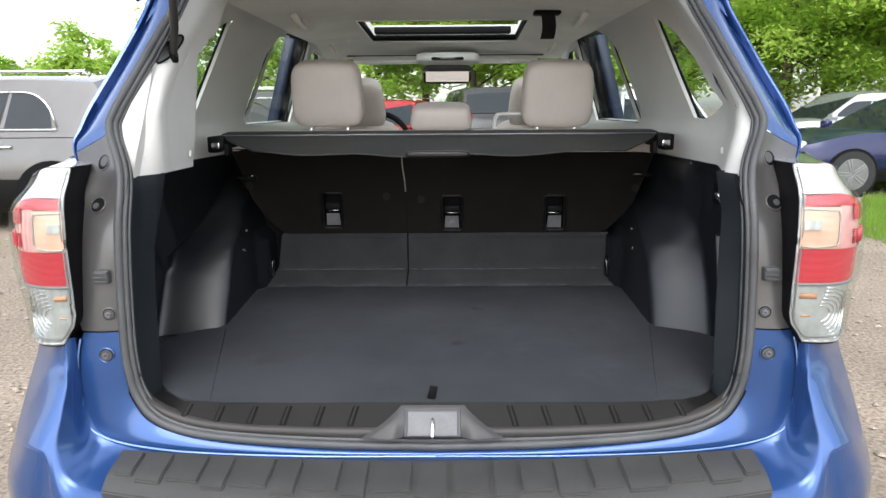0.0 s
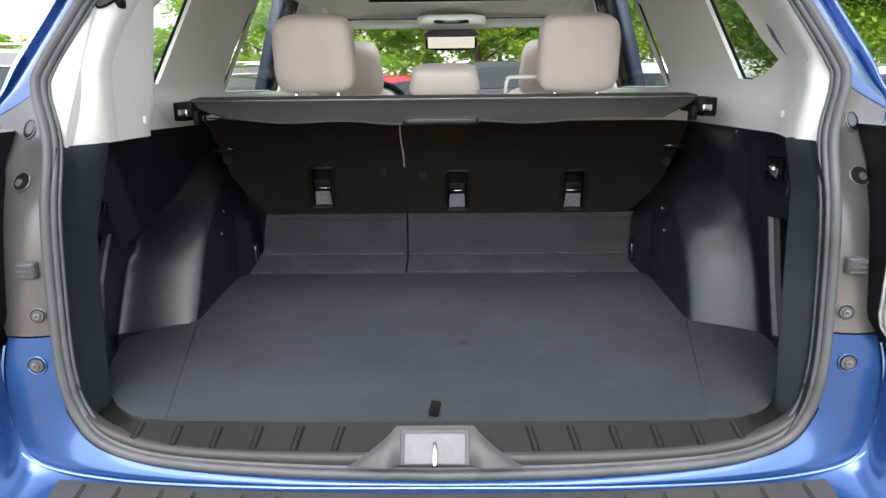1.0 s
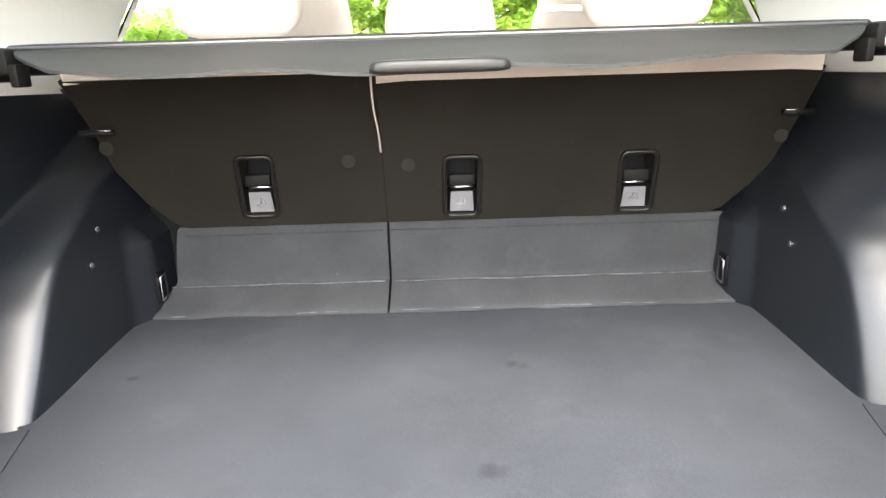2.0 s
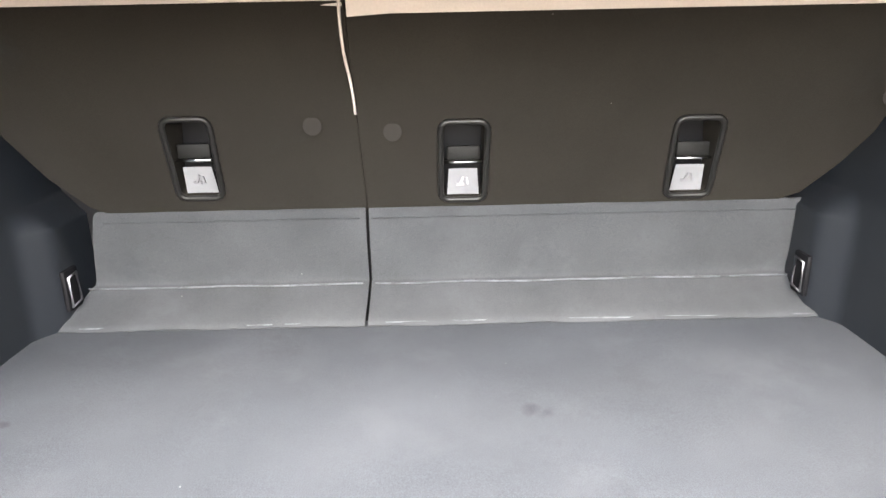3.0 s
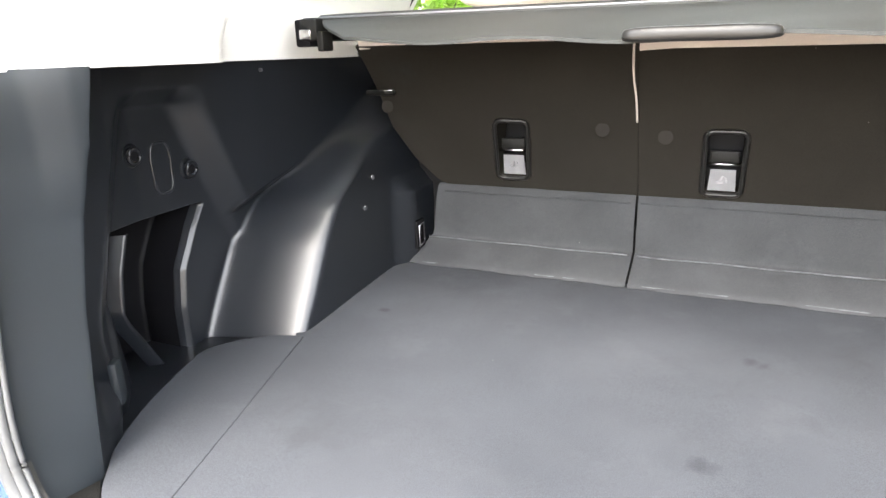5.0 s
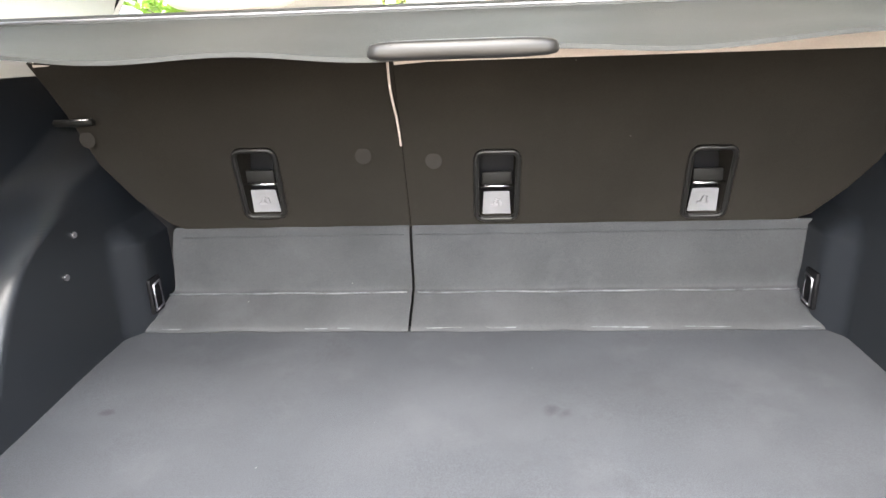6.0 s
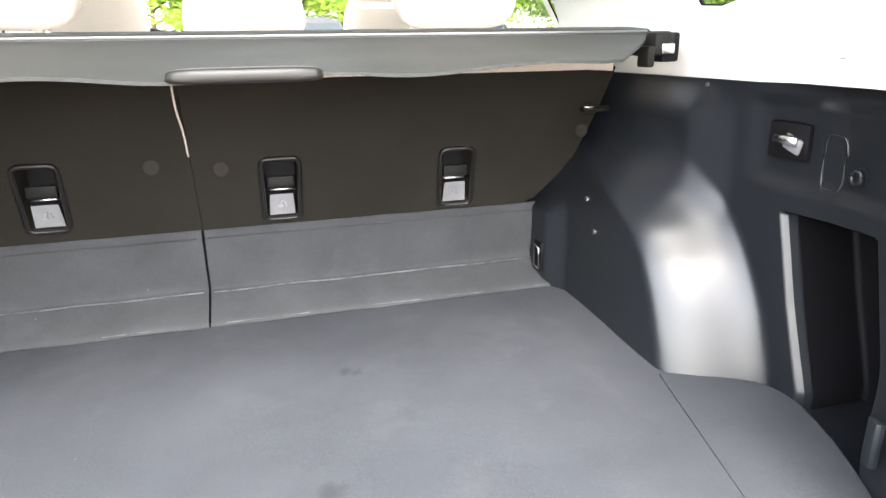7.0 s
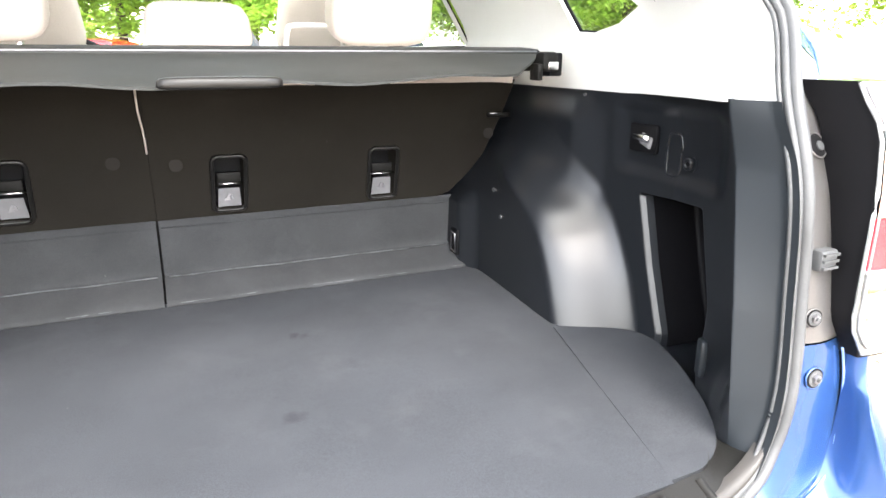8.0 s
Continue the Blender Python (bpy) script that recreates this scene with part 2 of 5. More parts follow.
def glide(v, xs, ys):
    """A smooth curve through the points (xs, ys), read at v."""
    if v <= xs[0]:
        return ys[0]
    if v >= xs[-1]:
        return ys[-1]
    i = max(k for k in range(len(xs) - 1) if xs[k] <= v)
    slope = [(ys[k + 1] - ys[k]) / (xs[k + 1] - xs[k]) for k in range(len(xs) - 1)]
    a = slope[i] if i == 0 else (slope[i] + slope[i - 1]) / 2
    b = slope[i] if i == len(slope) - 1 else (slope[i] + slope[i + 1]) / 2
    h = xs[i + 1] - xs[i]
    t = (v - xs[i]) / h
    return ((2 * t ** 3 - 3 * t * t + 1) * ys[i] + (t ** 3 - 2 * t * t + t) * h * a + (3 * t * t - 2 * t ** 3) * ys[i + 1] + (t ** 3 - t * t) * h * b)


def loft(curves, closed=False, flip=False):
    """A sheet through curves that hold the same number of points."""
    bm = bmesh.new()
    vs = [[bm.verts.new(p) for p in c] for c in curves]
    n = len(vs[0])
    for a, b in zip(vs, vs[1:]):
        for i in range(n if closed else n - 1):
            j = (i + 1) % n
            q = (a[i], a[j], b[j], b[i])
            try:
                bm.faces.new(q[::-1] if flip else q)
            except ValueError:
                pass
    return bm


def box(center, size, bevel=0.0, seg=2, turn=None):
    bm = bmesh.new()
    bmesh.ops.create_cube(bm, size=1.0)
    bmesh.ops.scale(bm, vec=size, verts=bm.verts)
    if bevel:
        bmesh.ops.bevel(bm, geom=list(bm.edges), offset=bevel, segments=seg, affect="EDGES", profile=0.5)
    if turn is not None:
        bmesh.ops.transform(bm, matrix=turn, verts=bm.verts)
    bmesh.ops.translate(bm, vec=center, verts=bm.verts)
    return bm


def tube(path, r, n=8, closed=False, flat=1.0):
    """A round or flattened bar along a path."""
    bm = bmesh.new()
    path = [Vector(p) for p in path]
    rings = []
    k = len(path)
    for i, p in enumerate(path):
        a = path[(i - 1) % k] if (closed or i) else p
        b = path[(i + 1) % k] if (closed or i < k - 1) else p
        d = (b - a).normalized()
        side = d.cross(Vector((0, 0, 1)))
        side = side.normalized() if side.length > 1e-4 else Vector((1, 0, 0))
        up = side.cross(d).normalized()
        rings.append([bm.verts.new(p + side * (r * math.cos(t)) + up * (r * flat * math.sin(t)))
                      for t in (2 * math.pi * q / n for q in range(n))])
    for i in range(k if closed else k - 1):
        a, b = rings[i], rings[(i + 1) % k]
        for j in range(n):
            bm.faces.new((a[j], a[(j + 1) % n], b[(j + 1) % n], b[j]))
    if not closed:
        bm.faces.new(rings[0][::-1])
        bm.faces.new(rings[-1])
    return bm


def inside(p, poly):
    x, y = p
    odd = False
    for i in range(len(poly)):
        (x1, y1), (x2, y2) = poly[i - 1], poly[i]
        if (y1 > y) != (y2 > y) and x < (x2 - x1) * (y - y1) / (y2 - y1) + x1:
            odd = not odd
    return odd


def plate(outline, holes, place, step=0.04, depth=0.0, way=(0, 1, 0)):
    """A sheet cut to a 2D outline with holes, bent by place(u, v) into space; depth gives it thickness along way."""
    pts, edges = [], []
    def fine(poly):
        out = []
        for i in range(len(poly)):
            a, b = Vector(poly[i - 1]), Vector(poly[i])
            k = max(1, int((b - a).length / step))
            out += [tuple(a + (b - a) * (j + 1) / k) for j in range(k)]
        return out
    outline, holes = fine(outline), [fine(h) for h in holes]
    for poly in [outline] + holes:
        o = len(pts)
        pts += [Vector(p) for p in poly]
        edges += [(o + i, o + (i + 1) % len(poly)) for i in range(len(poly))]
    us, vs = [p[0] for p in outline], [p[1] for p in outline]
    u = min(us) + step / 2
    while u < max(us):
        v = min(vs) + step / 2
        while v < max(vs):
            if inside((u, v), outline) and not any(inside((u, v), h) for h in holes):
                pts.append(Vector((u, v)))
            v += step
        u += step
    co, _, faces, *_ = geometry.delaunay_2d_cdt(pts, edges, [], 0, 1e-5)
    bm = bmesh.new()
    front = [bm.verts.new(place(*c)) for c in co]
    keep = []
    for f in faces:
        c = sum((co[i] for i in f), Vector((0, 0))) / len(f)
        if inside(c, outline) and not any(inside(c, h) for h in holes):
            keep.append(bm.faces.new([front[i] for i in f]))
    if depth:
        back = bmesh.ops.duplicate(bm, geom=keep + list({v for f in keep for v in f.verts}) + list({e for f in keep for e in f.edges}))
        bv = [g for g in back["geom"] if isinstance(g, bmesh.types.BMVert)]
        bmesh.ops.translate(bm, vec=Vector(way) * depth, verts=bv)
        bmesh.ops.reverse_faces(bm, faces=[g for g in back["geom"] if isinstance(g, bmesh.types.BMFace)])
        pairs = back["vert_map"]
        for e in [e for e in {e for f in keep for e in f.edges} if len(e.link_faces) == 1]:
            a, b = e.verts
            bm.faces.new((b, a, pairs[a], pairs[b]))
    loose = [v for v in bm.verts if not v.link_faces]
    bmesh.ops.delete(bm, geom=loose, context="VERTS")
    bmesh.ops.recalc_face_normals(bm, faces=bm.faces)
    return bm


def merge(*bms):
    """Several pieces of one part in one bmesh."""
    out = bms[0]
    for b in bms[1:]:
        m = bpy.data.meshes.new("piece")
        b.to_mesh(m)
        out.from_mesh(m)
        b.free()
        bpy.data.meshes.remove(m)
    return out


def mirrored(bm):
    """The same piece for the car's other side."""
    b = bm.copy()
    bmesh.ops.scale(b, vec=(-1, 1, 1), verts=b.verts)
    bmesh.ops.reverse_faces(b, faces=b.faces)
    return b


def finish(name, bm, mat, sharp=40):
    for f in bm.faces:
        f.smooth = True
    for e in bm.edges:
        if len(e.link_faces) == 2 and e.calc_face_angle(0) > radians(sharp):
            e.smooth = False
    me = bpy.data.meshes.new(name)
    bm.to_mesh(me)
    bm.free()
    me.materials.append(mat)
    return me


def thing(name, label, category, group="", at=(0, 0, 0), turn=0.0, kind=""):
    e = new(name)
    e.empty_display_size = 0.1
    e.matrix_world = pose(*at, 0, 0, turn)
    return tagged(e, label, category, group, kind)


def part(name, bm, mat, parent=None, label="", at=None, sharp=40):
    ob = new(name, finish(name, bm, mat, sharp))
    if parent is not None:
        ob.parent = parent
    if at is not None:
        ob.matrix_basis = at
    if label:
        ob["label"] = label
    return ob


def both(name, bm, mat, parent, label=""):
    a = part(name, mirrored(bm), mat, parent, label)
    b = part(name, bm, mat, parent, label)
    return a, b


def disc(center, r, depth, n=20, axis="Y", r2=None):
    bm = bmesh.new()
    bmesh.ops.create_cone(bm, cap_ends=True, segments=n, radius1=r, radius2=r if r2 is None else r2, depth=depth)
    if axis == "Y":
        bmesh.ops.rotate(bm, matrix=Matrix.Rotation(radians(90), 3, "X"), verts=bm.verts)
    if axis == "X":
        bmesh.ops.rotate(bm, matrix=Matrix.Rotation(radians(90), 3, "Y"), verts=bm.verts)
    bmesh.ops.translate(bm, vec=center, verts=bm.verts)
    return bm


def cushion(center, size, puff=0.25, taper=1.0, n=10, turn=None):
    """A padded block: a rounded box that bulges, narrower or wider at the top."""
    bm = bmesh.new()
    bmesh.ops.create_cube(bm, size=2.0)
    bmesh.ops.subdivide_edges(bm, edges=list(bm.edges), cuts=n, use_grid_fill=True)
    for v in bm.verts:
        x, y, z = v.co
        p = 5.0
        k = (abs(x) ** p + abs(y) ** p + abs(z) ** p) ** (-1 / p)
        w = (1 - puff) + puff * 1.0
        x, y, z = x * k * w, y * k * w, z * k * w
        t = 1 + (taper - 1) * (z * 0.5 + 0.5)
        bulge = 1 + puff * 0.25 * (1 - x * x) * (1 - z * z)
        v.co = (x * size[0] / 2 * t, y * size[1] / 2 * bulge, z * size[2] / 2)
    if turn is not None:
        bmesh.ops.transform(bm, matrix=turn, verts=bm.verts)
    bmesh.ops.translate(bm, vec=center, verts=bm.verts)
    return bm
# ---------------------------------------------------------------- the blue car: shell
car = thing("blue_suv", "metallic blue SUV with its tailgate raised, on gravel", "car")
N = 600
from mathutils.bvhtree import BVHTree
SEAL_OUT = [(0, .19, 1.655), (.34, .18, 1.645), (.50, .13, 1.60), (.555, .062, 1.49), (.588, .0, 1.40), (.622, -.07, 1.30),
            (.622, -.095, 1.262), (.588, -.142, 1.185), (.585, -.178, 1.08), (.588, -.19, .95), (.585, -.2, .84), (.572, -.2, .765),
            (.53, -.208, .717), (.43, -.220, .693), (.22, -.230, .680), (0, -.232, .675)]
FLANGE_OUT = [(0, .19, 1.685), (.4, .18, 1.67), (.545, .13, 1.615), (.600, .09, 1.49), (.637, .03, 1.39), (.688, -.04, 1.27),
              (.702, -.07, 1.225), (.652, -.135, 1.15), (.648, -.165, 1.06), (.65, -.19, .945), (.672, -.2, .842), (.672, -.205, .76),
              (.645, -.212, .694), (.50, -.230, .670), (.25, -.244, .666), (0, -.247, .667)]
so, fo = spline(SEAL_OUT, N), spline(FLANGE_OUT, N)


def inward(p, k, dy=0.0):
    """A point of the seal's curve moved k metres towards the middle of the opening."""
    c = np.array((0.0, 0.0, 1.1))
    d = np.array((c[0] - p[0], 0.0, c[2] - p[2]))
    d[0] *= 1.3 if abs(p[2] - 1.1) < 0.3 else 0.9
    d /= np.linalg.norm(d)
    return p + d * k + np.array((0, dy, 0))


def flange(z0, z1, a=0.0, b=1.0, wide=0.0):
    rows = []
    for s, f in zip(so, fo):
        f = f + np.array((wide * smooth(.885, .93, f[2]) * smooth(1.20, 1.13, f[2]), 0, 0))
        if z0 <= s[2] <= z1:
            rows.append([s * (1 - t) + f * t + np.array((0, (-.006 + .020 * smooth(1.08, 1.18, s[2]) * smooth(1.30, 1.22, s[2])) * math.sin(math.pi * t), 0)) for t in np.linspace(a, b, 7)])
    return loft(rows)


both("pillar_flange", flange(1.258, 1.7), M_BLUE, car, "blue painted tailgate pillar")
for s in (1, -1):
    lf = flange(0.8945, 1.259, wide=0 if s > 0 else .016)
    part("lamp_flange", lf if s > 0 else mirrored(lf), M_FLANGE, car, "dull grey painted flange beside the lamp")
both("lower_flange", flange(0.64, 0.8944), M_BLUE, car, "blue painted sill corner")

# side of the tailgate pillars, darker step towards the body side
edge = [p for p in fo if p[2] > 1.20]


def stepped(dx, dy, dz):
    """The pillar's edge moved outwards, less towards its foot."""
    return [p + np.array((dx, dy, dz)) * (.25 + .75 * smooth(1.20, 1.31, p[2])) for p in edge]


both("pillar_step", loft([edge, stepped(.003, .030, 0), stepped(.018, .034, .003)], flip=True), M_BLUE, car)
both("pillar_side", loft([stepped(*d) for d in ((.018, .034, .003), (.020, .012, .006), (.027, .010, .006), (.031, .028, .004), (.022, .10, -.01))], flip=True), M_BLUE, car)

# rubber seal: three lips round the opening
for dk, dy, r, nm in ((0.005, -0.005, 0.0082, "seal_outer_lip"), (0.0155, -0.002, 0.0050, "seal_inner_lip"), (0.0215, 0.003, 0.0030, "seal_edge")):
    half = [inward(p, dk, dy) for p in so[::2]]
    ring = half + [p * np.array((-1, 1, 1)) for p in half[-2:0:-1]]
    part(nm, tube(ring, r, 8, closed=True), M_RUBBER, car)

# holes and screws in the flange, laid on its surface
probes = {}
for s in (1, -1):
    probe_mesh = flange(0.64, 1.7, wide=0 if s > 0 else .016)
    probe_mesh.normal_update()
    probes[s] = BVHTree.FromBMesh(probe_mesh)


def on_flange(x, y, z, s):
    """The place on the flange nearest to a point, and a turn that lays a disc flat on it."""
    p, n, *_ = probes[s].find_nearest(Vector((x, y, z)))
    if n.y > 0:
        n = -n
    if 1.09 < z < 1.17:
        # clear of the flange's hollow
        p = p + n * .0022
    return p, n, n.to_track_quat("Z", "Y").to_matrix()


def flange_disc(x, y, z, r, h, lift, s, r2=None, seg=24):
    bm = bmesh.new()
    bmesh.ops.create_cone(bm, cap_ends=True, segments=seg, radius1=r, radius2=r if r2 is None else r2, depth=h)
    p, n, m = on_flange(x, y, z, s)
    bmesh.ops.rotate(bm, matrix=m, verts=bm.verts)
    bmesh.ops.translate(bm, vec=p + n * lift, verts=bm.verts)
    return bm if s > 0 else mirrored(bm)


def flange_ring(x, y, z, r, w, s):
    """A raised lip round a hole."""
    p, n, m = on_flange(x, y, z, s)
    bm = tube([p + n * .001 + m @ Vector((r * math.cos(a), r * math.sin(a), 0)) for a in np.linspace(0, 2 * math.pi, 29)[:-1]], w, 6, closed=True)
    return bm if s > 0 else mirrored(bm)


for x, y, z, r in ((.634, -.108, 1.204, .015), (.629, -.152, 1.128, .0145), (.607, -.2, .929, .011), (.617, -.2, .851, .013)):
    for s in (-1, 1):
        h = part("hole", flange_disc(x, y, z, r, .002, .001, s), M_DARK, car, "dark hole in the painted flange")
        lip = M_FLANGE if z > .9 else M_BLUE
        part("hole_rim", flange_ring(x, y, z, r * 1.04, r * .11, s), lip, h)
        if z < 1.0:
            part("washer", flange_disc(x, y, z, r * .80, .002, .0022, s), M_RUBBER, h)
            part("nut", flange_disc(x, y, z, r * .50, .006, .004, s, r * .44, 6), M_STEEL, h, "grey hexagon nut")
            part("bolt_end", flange_disc(x, y, z, r * .22, .004, .008, s, r * .18), M_RUBBER, h)
        elif z > 1.15:
            part("hole_floor", flange_disc(x - .0035, y, z + .0015, r * .70, .001, .0024, s), M_RUBBER, h)
        else:
            part("plug", flange_disc(x + .003, y, z - .002, r * .42, .003, .002, s), M_RUBBER, h)
for s in (-1, 1):
    b = part("buffer", box((s * .613, -.190, 1.0), (.028, .022, .026), .004), M_RUBBER, car, "grey rubber tailgate buffer")
    for k in (-1, 0, 1):
        part("rib", box((s * .613, -.202, 1.0 + k * .008), (.024, .004, .003)), M_RUBBER, b)

# tail lamps
LAMP_PLAN = [(.640, -.150), (.640, -.210), (.648, -.222), (.706, -.222), (.757, -.194), (.794, -.132), (.815, -.045), (.823, .08)]
LAMP_PLAN_L = [(.657, -.150), (.657, -.212), (.661, -.224)] + LAMP_PLAN[3:]
lamp_plan = spline(LAMP_PLAN, 63)


def lamp_at(i, z, out=0.0):
    """A point of the lamp's wrapped face: i along its plan, z its height, out proud of the face."""
    i = min(62.999, max(0.0, i))
    a, f = int(i), i - int(i)
    p = lamp_plan[a] * (1 - f) + lamp_plan[a + 1] * f
    q = lamp_plan[min(a + 1, 63)] - lamp_plan[max(a - 1, 0)]
    n = np.array((q[1], -q[0])) / np.linalg.norm(q)
    if n[1] > 0 and p[0] < .8:
        n = -n
    low = smooth(.93, .878, z)
    tuck = smooth(1.02, .93, z)
    hi = smooth(1.14, 1.205, z)
    w = smooth(.655, .84, p[0])
    drop = .050 * smooth(1.06, 1.20, z) * smooth(.70, .82, p[0])
    return (p[0] + n[0] * out + .026 * low * (1 - w) - (.014 * low + .018 * tuck) * w - .022 * hi * w,
            p[1] + n[1] * out + .12 * max(0, z - 1.08) + .030 * hi + .035 * hi * w, z - drop)


def lamp_band(z0, z1, rows, lo, hi, out=0.0, skew=0.0):
    cols = np.linspace(lo, hi, max(4, int(hi - lo) + 1))
    return loft([[lamp_at(i, z + skew * (i - lo) / (hi - lo), out) for i in cols] for z in np.linspace(z0, z1, rows)])


def lamp_line(pts, r, out):
    return tube([lamp_at(i, z, out) for i, z in pts], r, 6)


M_LENSPINK = material("pale_pink_lens", (0.58, 0.30, 0.29), 0.08, 0.0, 0.14, 30, coat=1.0)
M_LENSCREAM = material("cream_orange_lens", (0.60, 0.37, 0.28), 0.10, 0.0, 0.10, 30, coat=1.0)
fluted(M_LENSPINK, 26, .25)
fluted(M_LENSCREAM, 30, .06, radians(90))
# pale rosy base colour carries the sky's reflection on the tilted lens
M_ROSY = material("rosy_sky_sheen_lens", (0.60, 0.51, 0.50), 0.10, 0.1, 0.16, 12, coat=1.0)
for s in (1, -1):
    def side(bm):
        return bm if s == 1 else mirrored(bm)
    lamp_plan = spline(LAMP_PLAN if s > 0 else LAMP_PLAN_L, 63)
    lamp = part("tail_lamp", side(lamp_band(.876, 1.20, 24, 0, 63)), M_DARK, car, "red and clear wrap-around tail lamp")
    cap = loft([[lamp_at(i, 1.20) for i in range(64)], [(p[0] * .5 + .375, p[1] * .4 + .03, 1.206) for p in (lamp_at(i, 1.20) for i in range(64))]])
    part("lamp_top", side(cap), M_CLEAR, lamp)
    part("upper_lens", side(lamp_band(1.150, 1.199, 5, 15, 63, .004)), M_ROSY, lamp, "clear upper lens with the sky's reflection in its colour")
    part("upper_red_lens", side(lamp_band(1.126, 1.146, 4, 17, 44, .0045, .010)), M_RED, lamp, "red lens")
    part("light_guide", side(lamp_band(1.054, 1.1275, 6, 16, 27.5, .006)), M_LENSCREAM, lamp, "pale orange lamp block")
    part("block_outline", side(tube([lamp_at(i, z, .008) for i, z in ((17, 1.058), (22, 1.057), (26.5, 1.060), (27, 1.068), (27, 1.112), (26.4, 1.121), (22, 1.123), (17, 1.123))], .0014, 6)), M_CLEAR, lamp)
    part("lamp_reflector", side(lamp_band(1.088, 1.104, 3, 17.5, 22.5, .009)), M_CLEAR, lamp)
    part("side_lens", side(lamp_band(1.052, 1.150, 6, 27.5, 62, .0035)), M_LENSPINK, lamp, "pale pink side lens")
    for k in range(5):
        part("lens_stripe", side(lamp_line([(33 + 2.2 * k, 1.060), (33 + 2.2 * k, 1.088)], .0024, .006)), M_RED, lamp)
    part("corner_red_lens", side(lamp_band(1.106, 1.138, 4, 32, 50, .006, .012)), M_RED, lamp)
    part("lower_red_lens", side(lamp_band(.992, 1.053, 5, 16, 36, .0045)), M_RED, lamp)
    part("lower_side_lens", side(lamp_band(.992, 1.053, 5, 36, 62, .0045)), M_LENSPINK, lamp)
    part("divider", side(lamp_line([(i, .989) for i in range(16, 56, 2)], .0028, .004)), M_LABEL, lamp)
    part("reversing_lens", side(lamp_band(.884, .989, 8, 16, 62, .003)), M_CLEAR, lamp, "clear lower lens with ringed reflector")
    for rr in (.018, .026, .034, .042, .050, .058):
        part("reflector_ring", side(lamp_line([(24 + math.sin(a) * rr * 300 / 1.3, .935 + math.cos(a) * rr * .85) for a in np.linspace(.15, 2.9, 14)], .0011, .004)), M_CHROME, lamp)
    part("bulb", side(lamp_line([(19, .968), (23.5, .967)], .006, .001)), M_AMBER, lamp, "amber indicator bulb")
    part("bulb", side(lamp_line([(20, .930), (22.5, .931)], .0022, .003)), M_AMBER, lamp)
    shell = part("outer_lens", side(lamp_band(.884, 1.199, 16, 15, 62, .013)), M_GLASS, lamp, "clear outer lens")
    shell.visible_shadow = False
    rim = [(15.2, z) for z in np.linspace(1.198, .895, 16)] + [(16 + k * 3.2, .882 + .002 * k * 0) for k in range(14)]
    part("lens_rim", side(lamp_line(rim, .0026, .002)), M_CLEAR, lamp)
    rim2 = [(17.2, z) for z in np.linspace(1.195, .90, 16)] + [(18 + k * 3.2, .892) for k in range(13)]
    part("lens_rim", side(lamp_line(rim2, .0018, .005)), M_LABEL, lamp)
corner = [p for p in fo if 1.13 < p[2] < 1.32]
both("quarter_corner", loft([corner, [p + np.array((.03, .05, -.012)) for p in corner], [p + np.array((.06, .16, -.04)) for p in corner]], flip=True), M_BLUE, car)

# bumper: stations along its seam from the middle to the lamp, each a profile from the seam over the ridge and down
BUMPER = [
    [(0, -.247, .666), (0, -.262, .669), (0, -.325, .664), (0, -.392, .645), (0, -.412, .612), (0, -.416, .56), (0, -.398, .50), (0, -.375, .40), (0, -.33, .33)],
    [(.28, -.243, .665), (.28, -.258, .667), (.285, -.315, .661), (.29, -.378, .643), (.29, -.398, .610), (.29, -.402, .56), (.29, -.386, .50), (.29, -.365, .40), (.29, -.32, .33)],
    [(.50, -.230, .669), (.507, -.248, .664), (.520, -.295, .654), (.532, -.340, .640), (.54, -.355, .612), (.545, -.365, .56), (.545, -.36, .50), (.54, -.34, .40), (.53, -.295, .33)],
    [(.60, -.218, .680), (.609, -.236, .668), (.628, -.268, .653), (.645, -.305, .642), (.655, -.32, .620), (.663, -.33, .56), (.663, -.326, .50), (.655, -.305, .40), (.64, -.265, .33)],
    [(.648, -.209, .702), (.654, -.226, .690), (.662, -.252, .684), (.684, -.285, .696), (.690, -.289, .693), (.698, -.293, .684), (.716, -.296, .58), (.718, -.280, .43), (.70, -.240, .33)],
    [(.668, -.206, .752), (.670, -.219, .750), (.671, -.243, .744), (.680, -.264, .758), (.690, -.269, .746), (.718, -.288, .704), (.744, -.292, .59), (.746, -.27, .44), (.73, -.23, .33)],
    [(.672, -.205, .812), (.672, -.214, .809), (.672, -.230, .801), (.675, -.247, .804), (.694, -.250, .790), (.757, -.264, .702), (.797, -.262, .59), (.800, -.23, .44), (.78, -.19, .33)],
    [(.672, -.204, .836), (.672, -.211, .834), (.672, -.222, .829), (.676, -.240, .829), (.728, -.219, .810), (.812, -.205, .692), (.855, -.185, .59), (.862, -.14, .44), (.84, -.10, .33)],
    [(.672, -.204, .844), (.672, -.210, .843), (.673, -.219, .841), (.678, -.233, .839), (.722, -.212, .832), (.806, -.146, .790), (.872, -.095, .65), (.886, -.03, .47), (.87, .03, .35)],
    [(.672, -.203, .856), (.672, -.208, .856), (.674, -.216, .856), (.680, -.227, .856), (.715, -.209, .853), (.794, -.132, .838), (.830, -.050, .80), (.852, .06, .70), (.860, .15, .55)],
    [(.672, -.202, .886), (.673, -.207, .887), (.676, -.214, .888), (.683, -.222, .888), (.712, -.206, .887), (.788, -.125, .886), (.815, -.045, .885), (.830, .06, .885), (.838, .22, .885)],
]
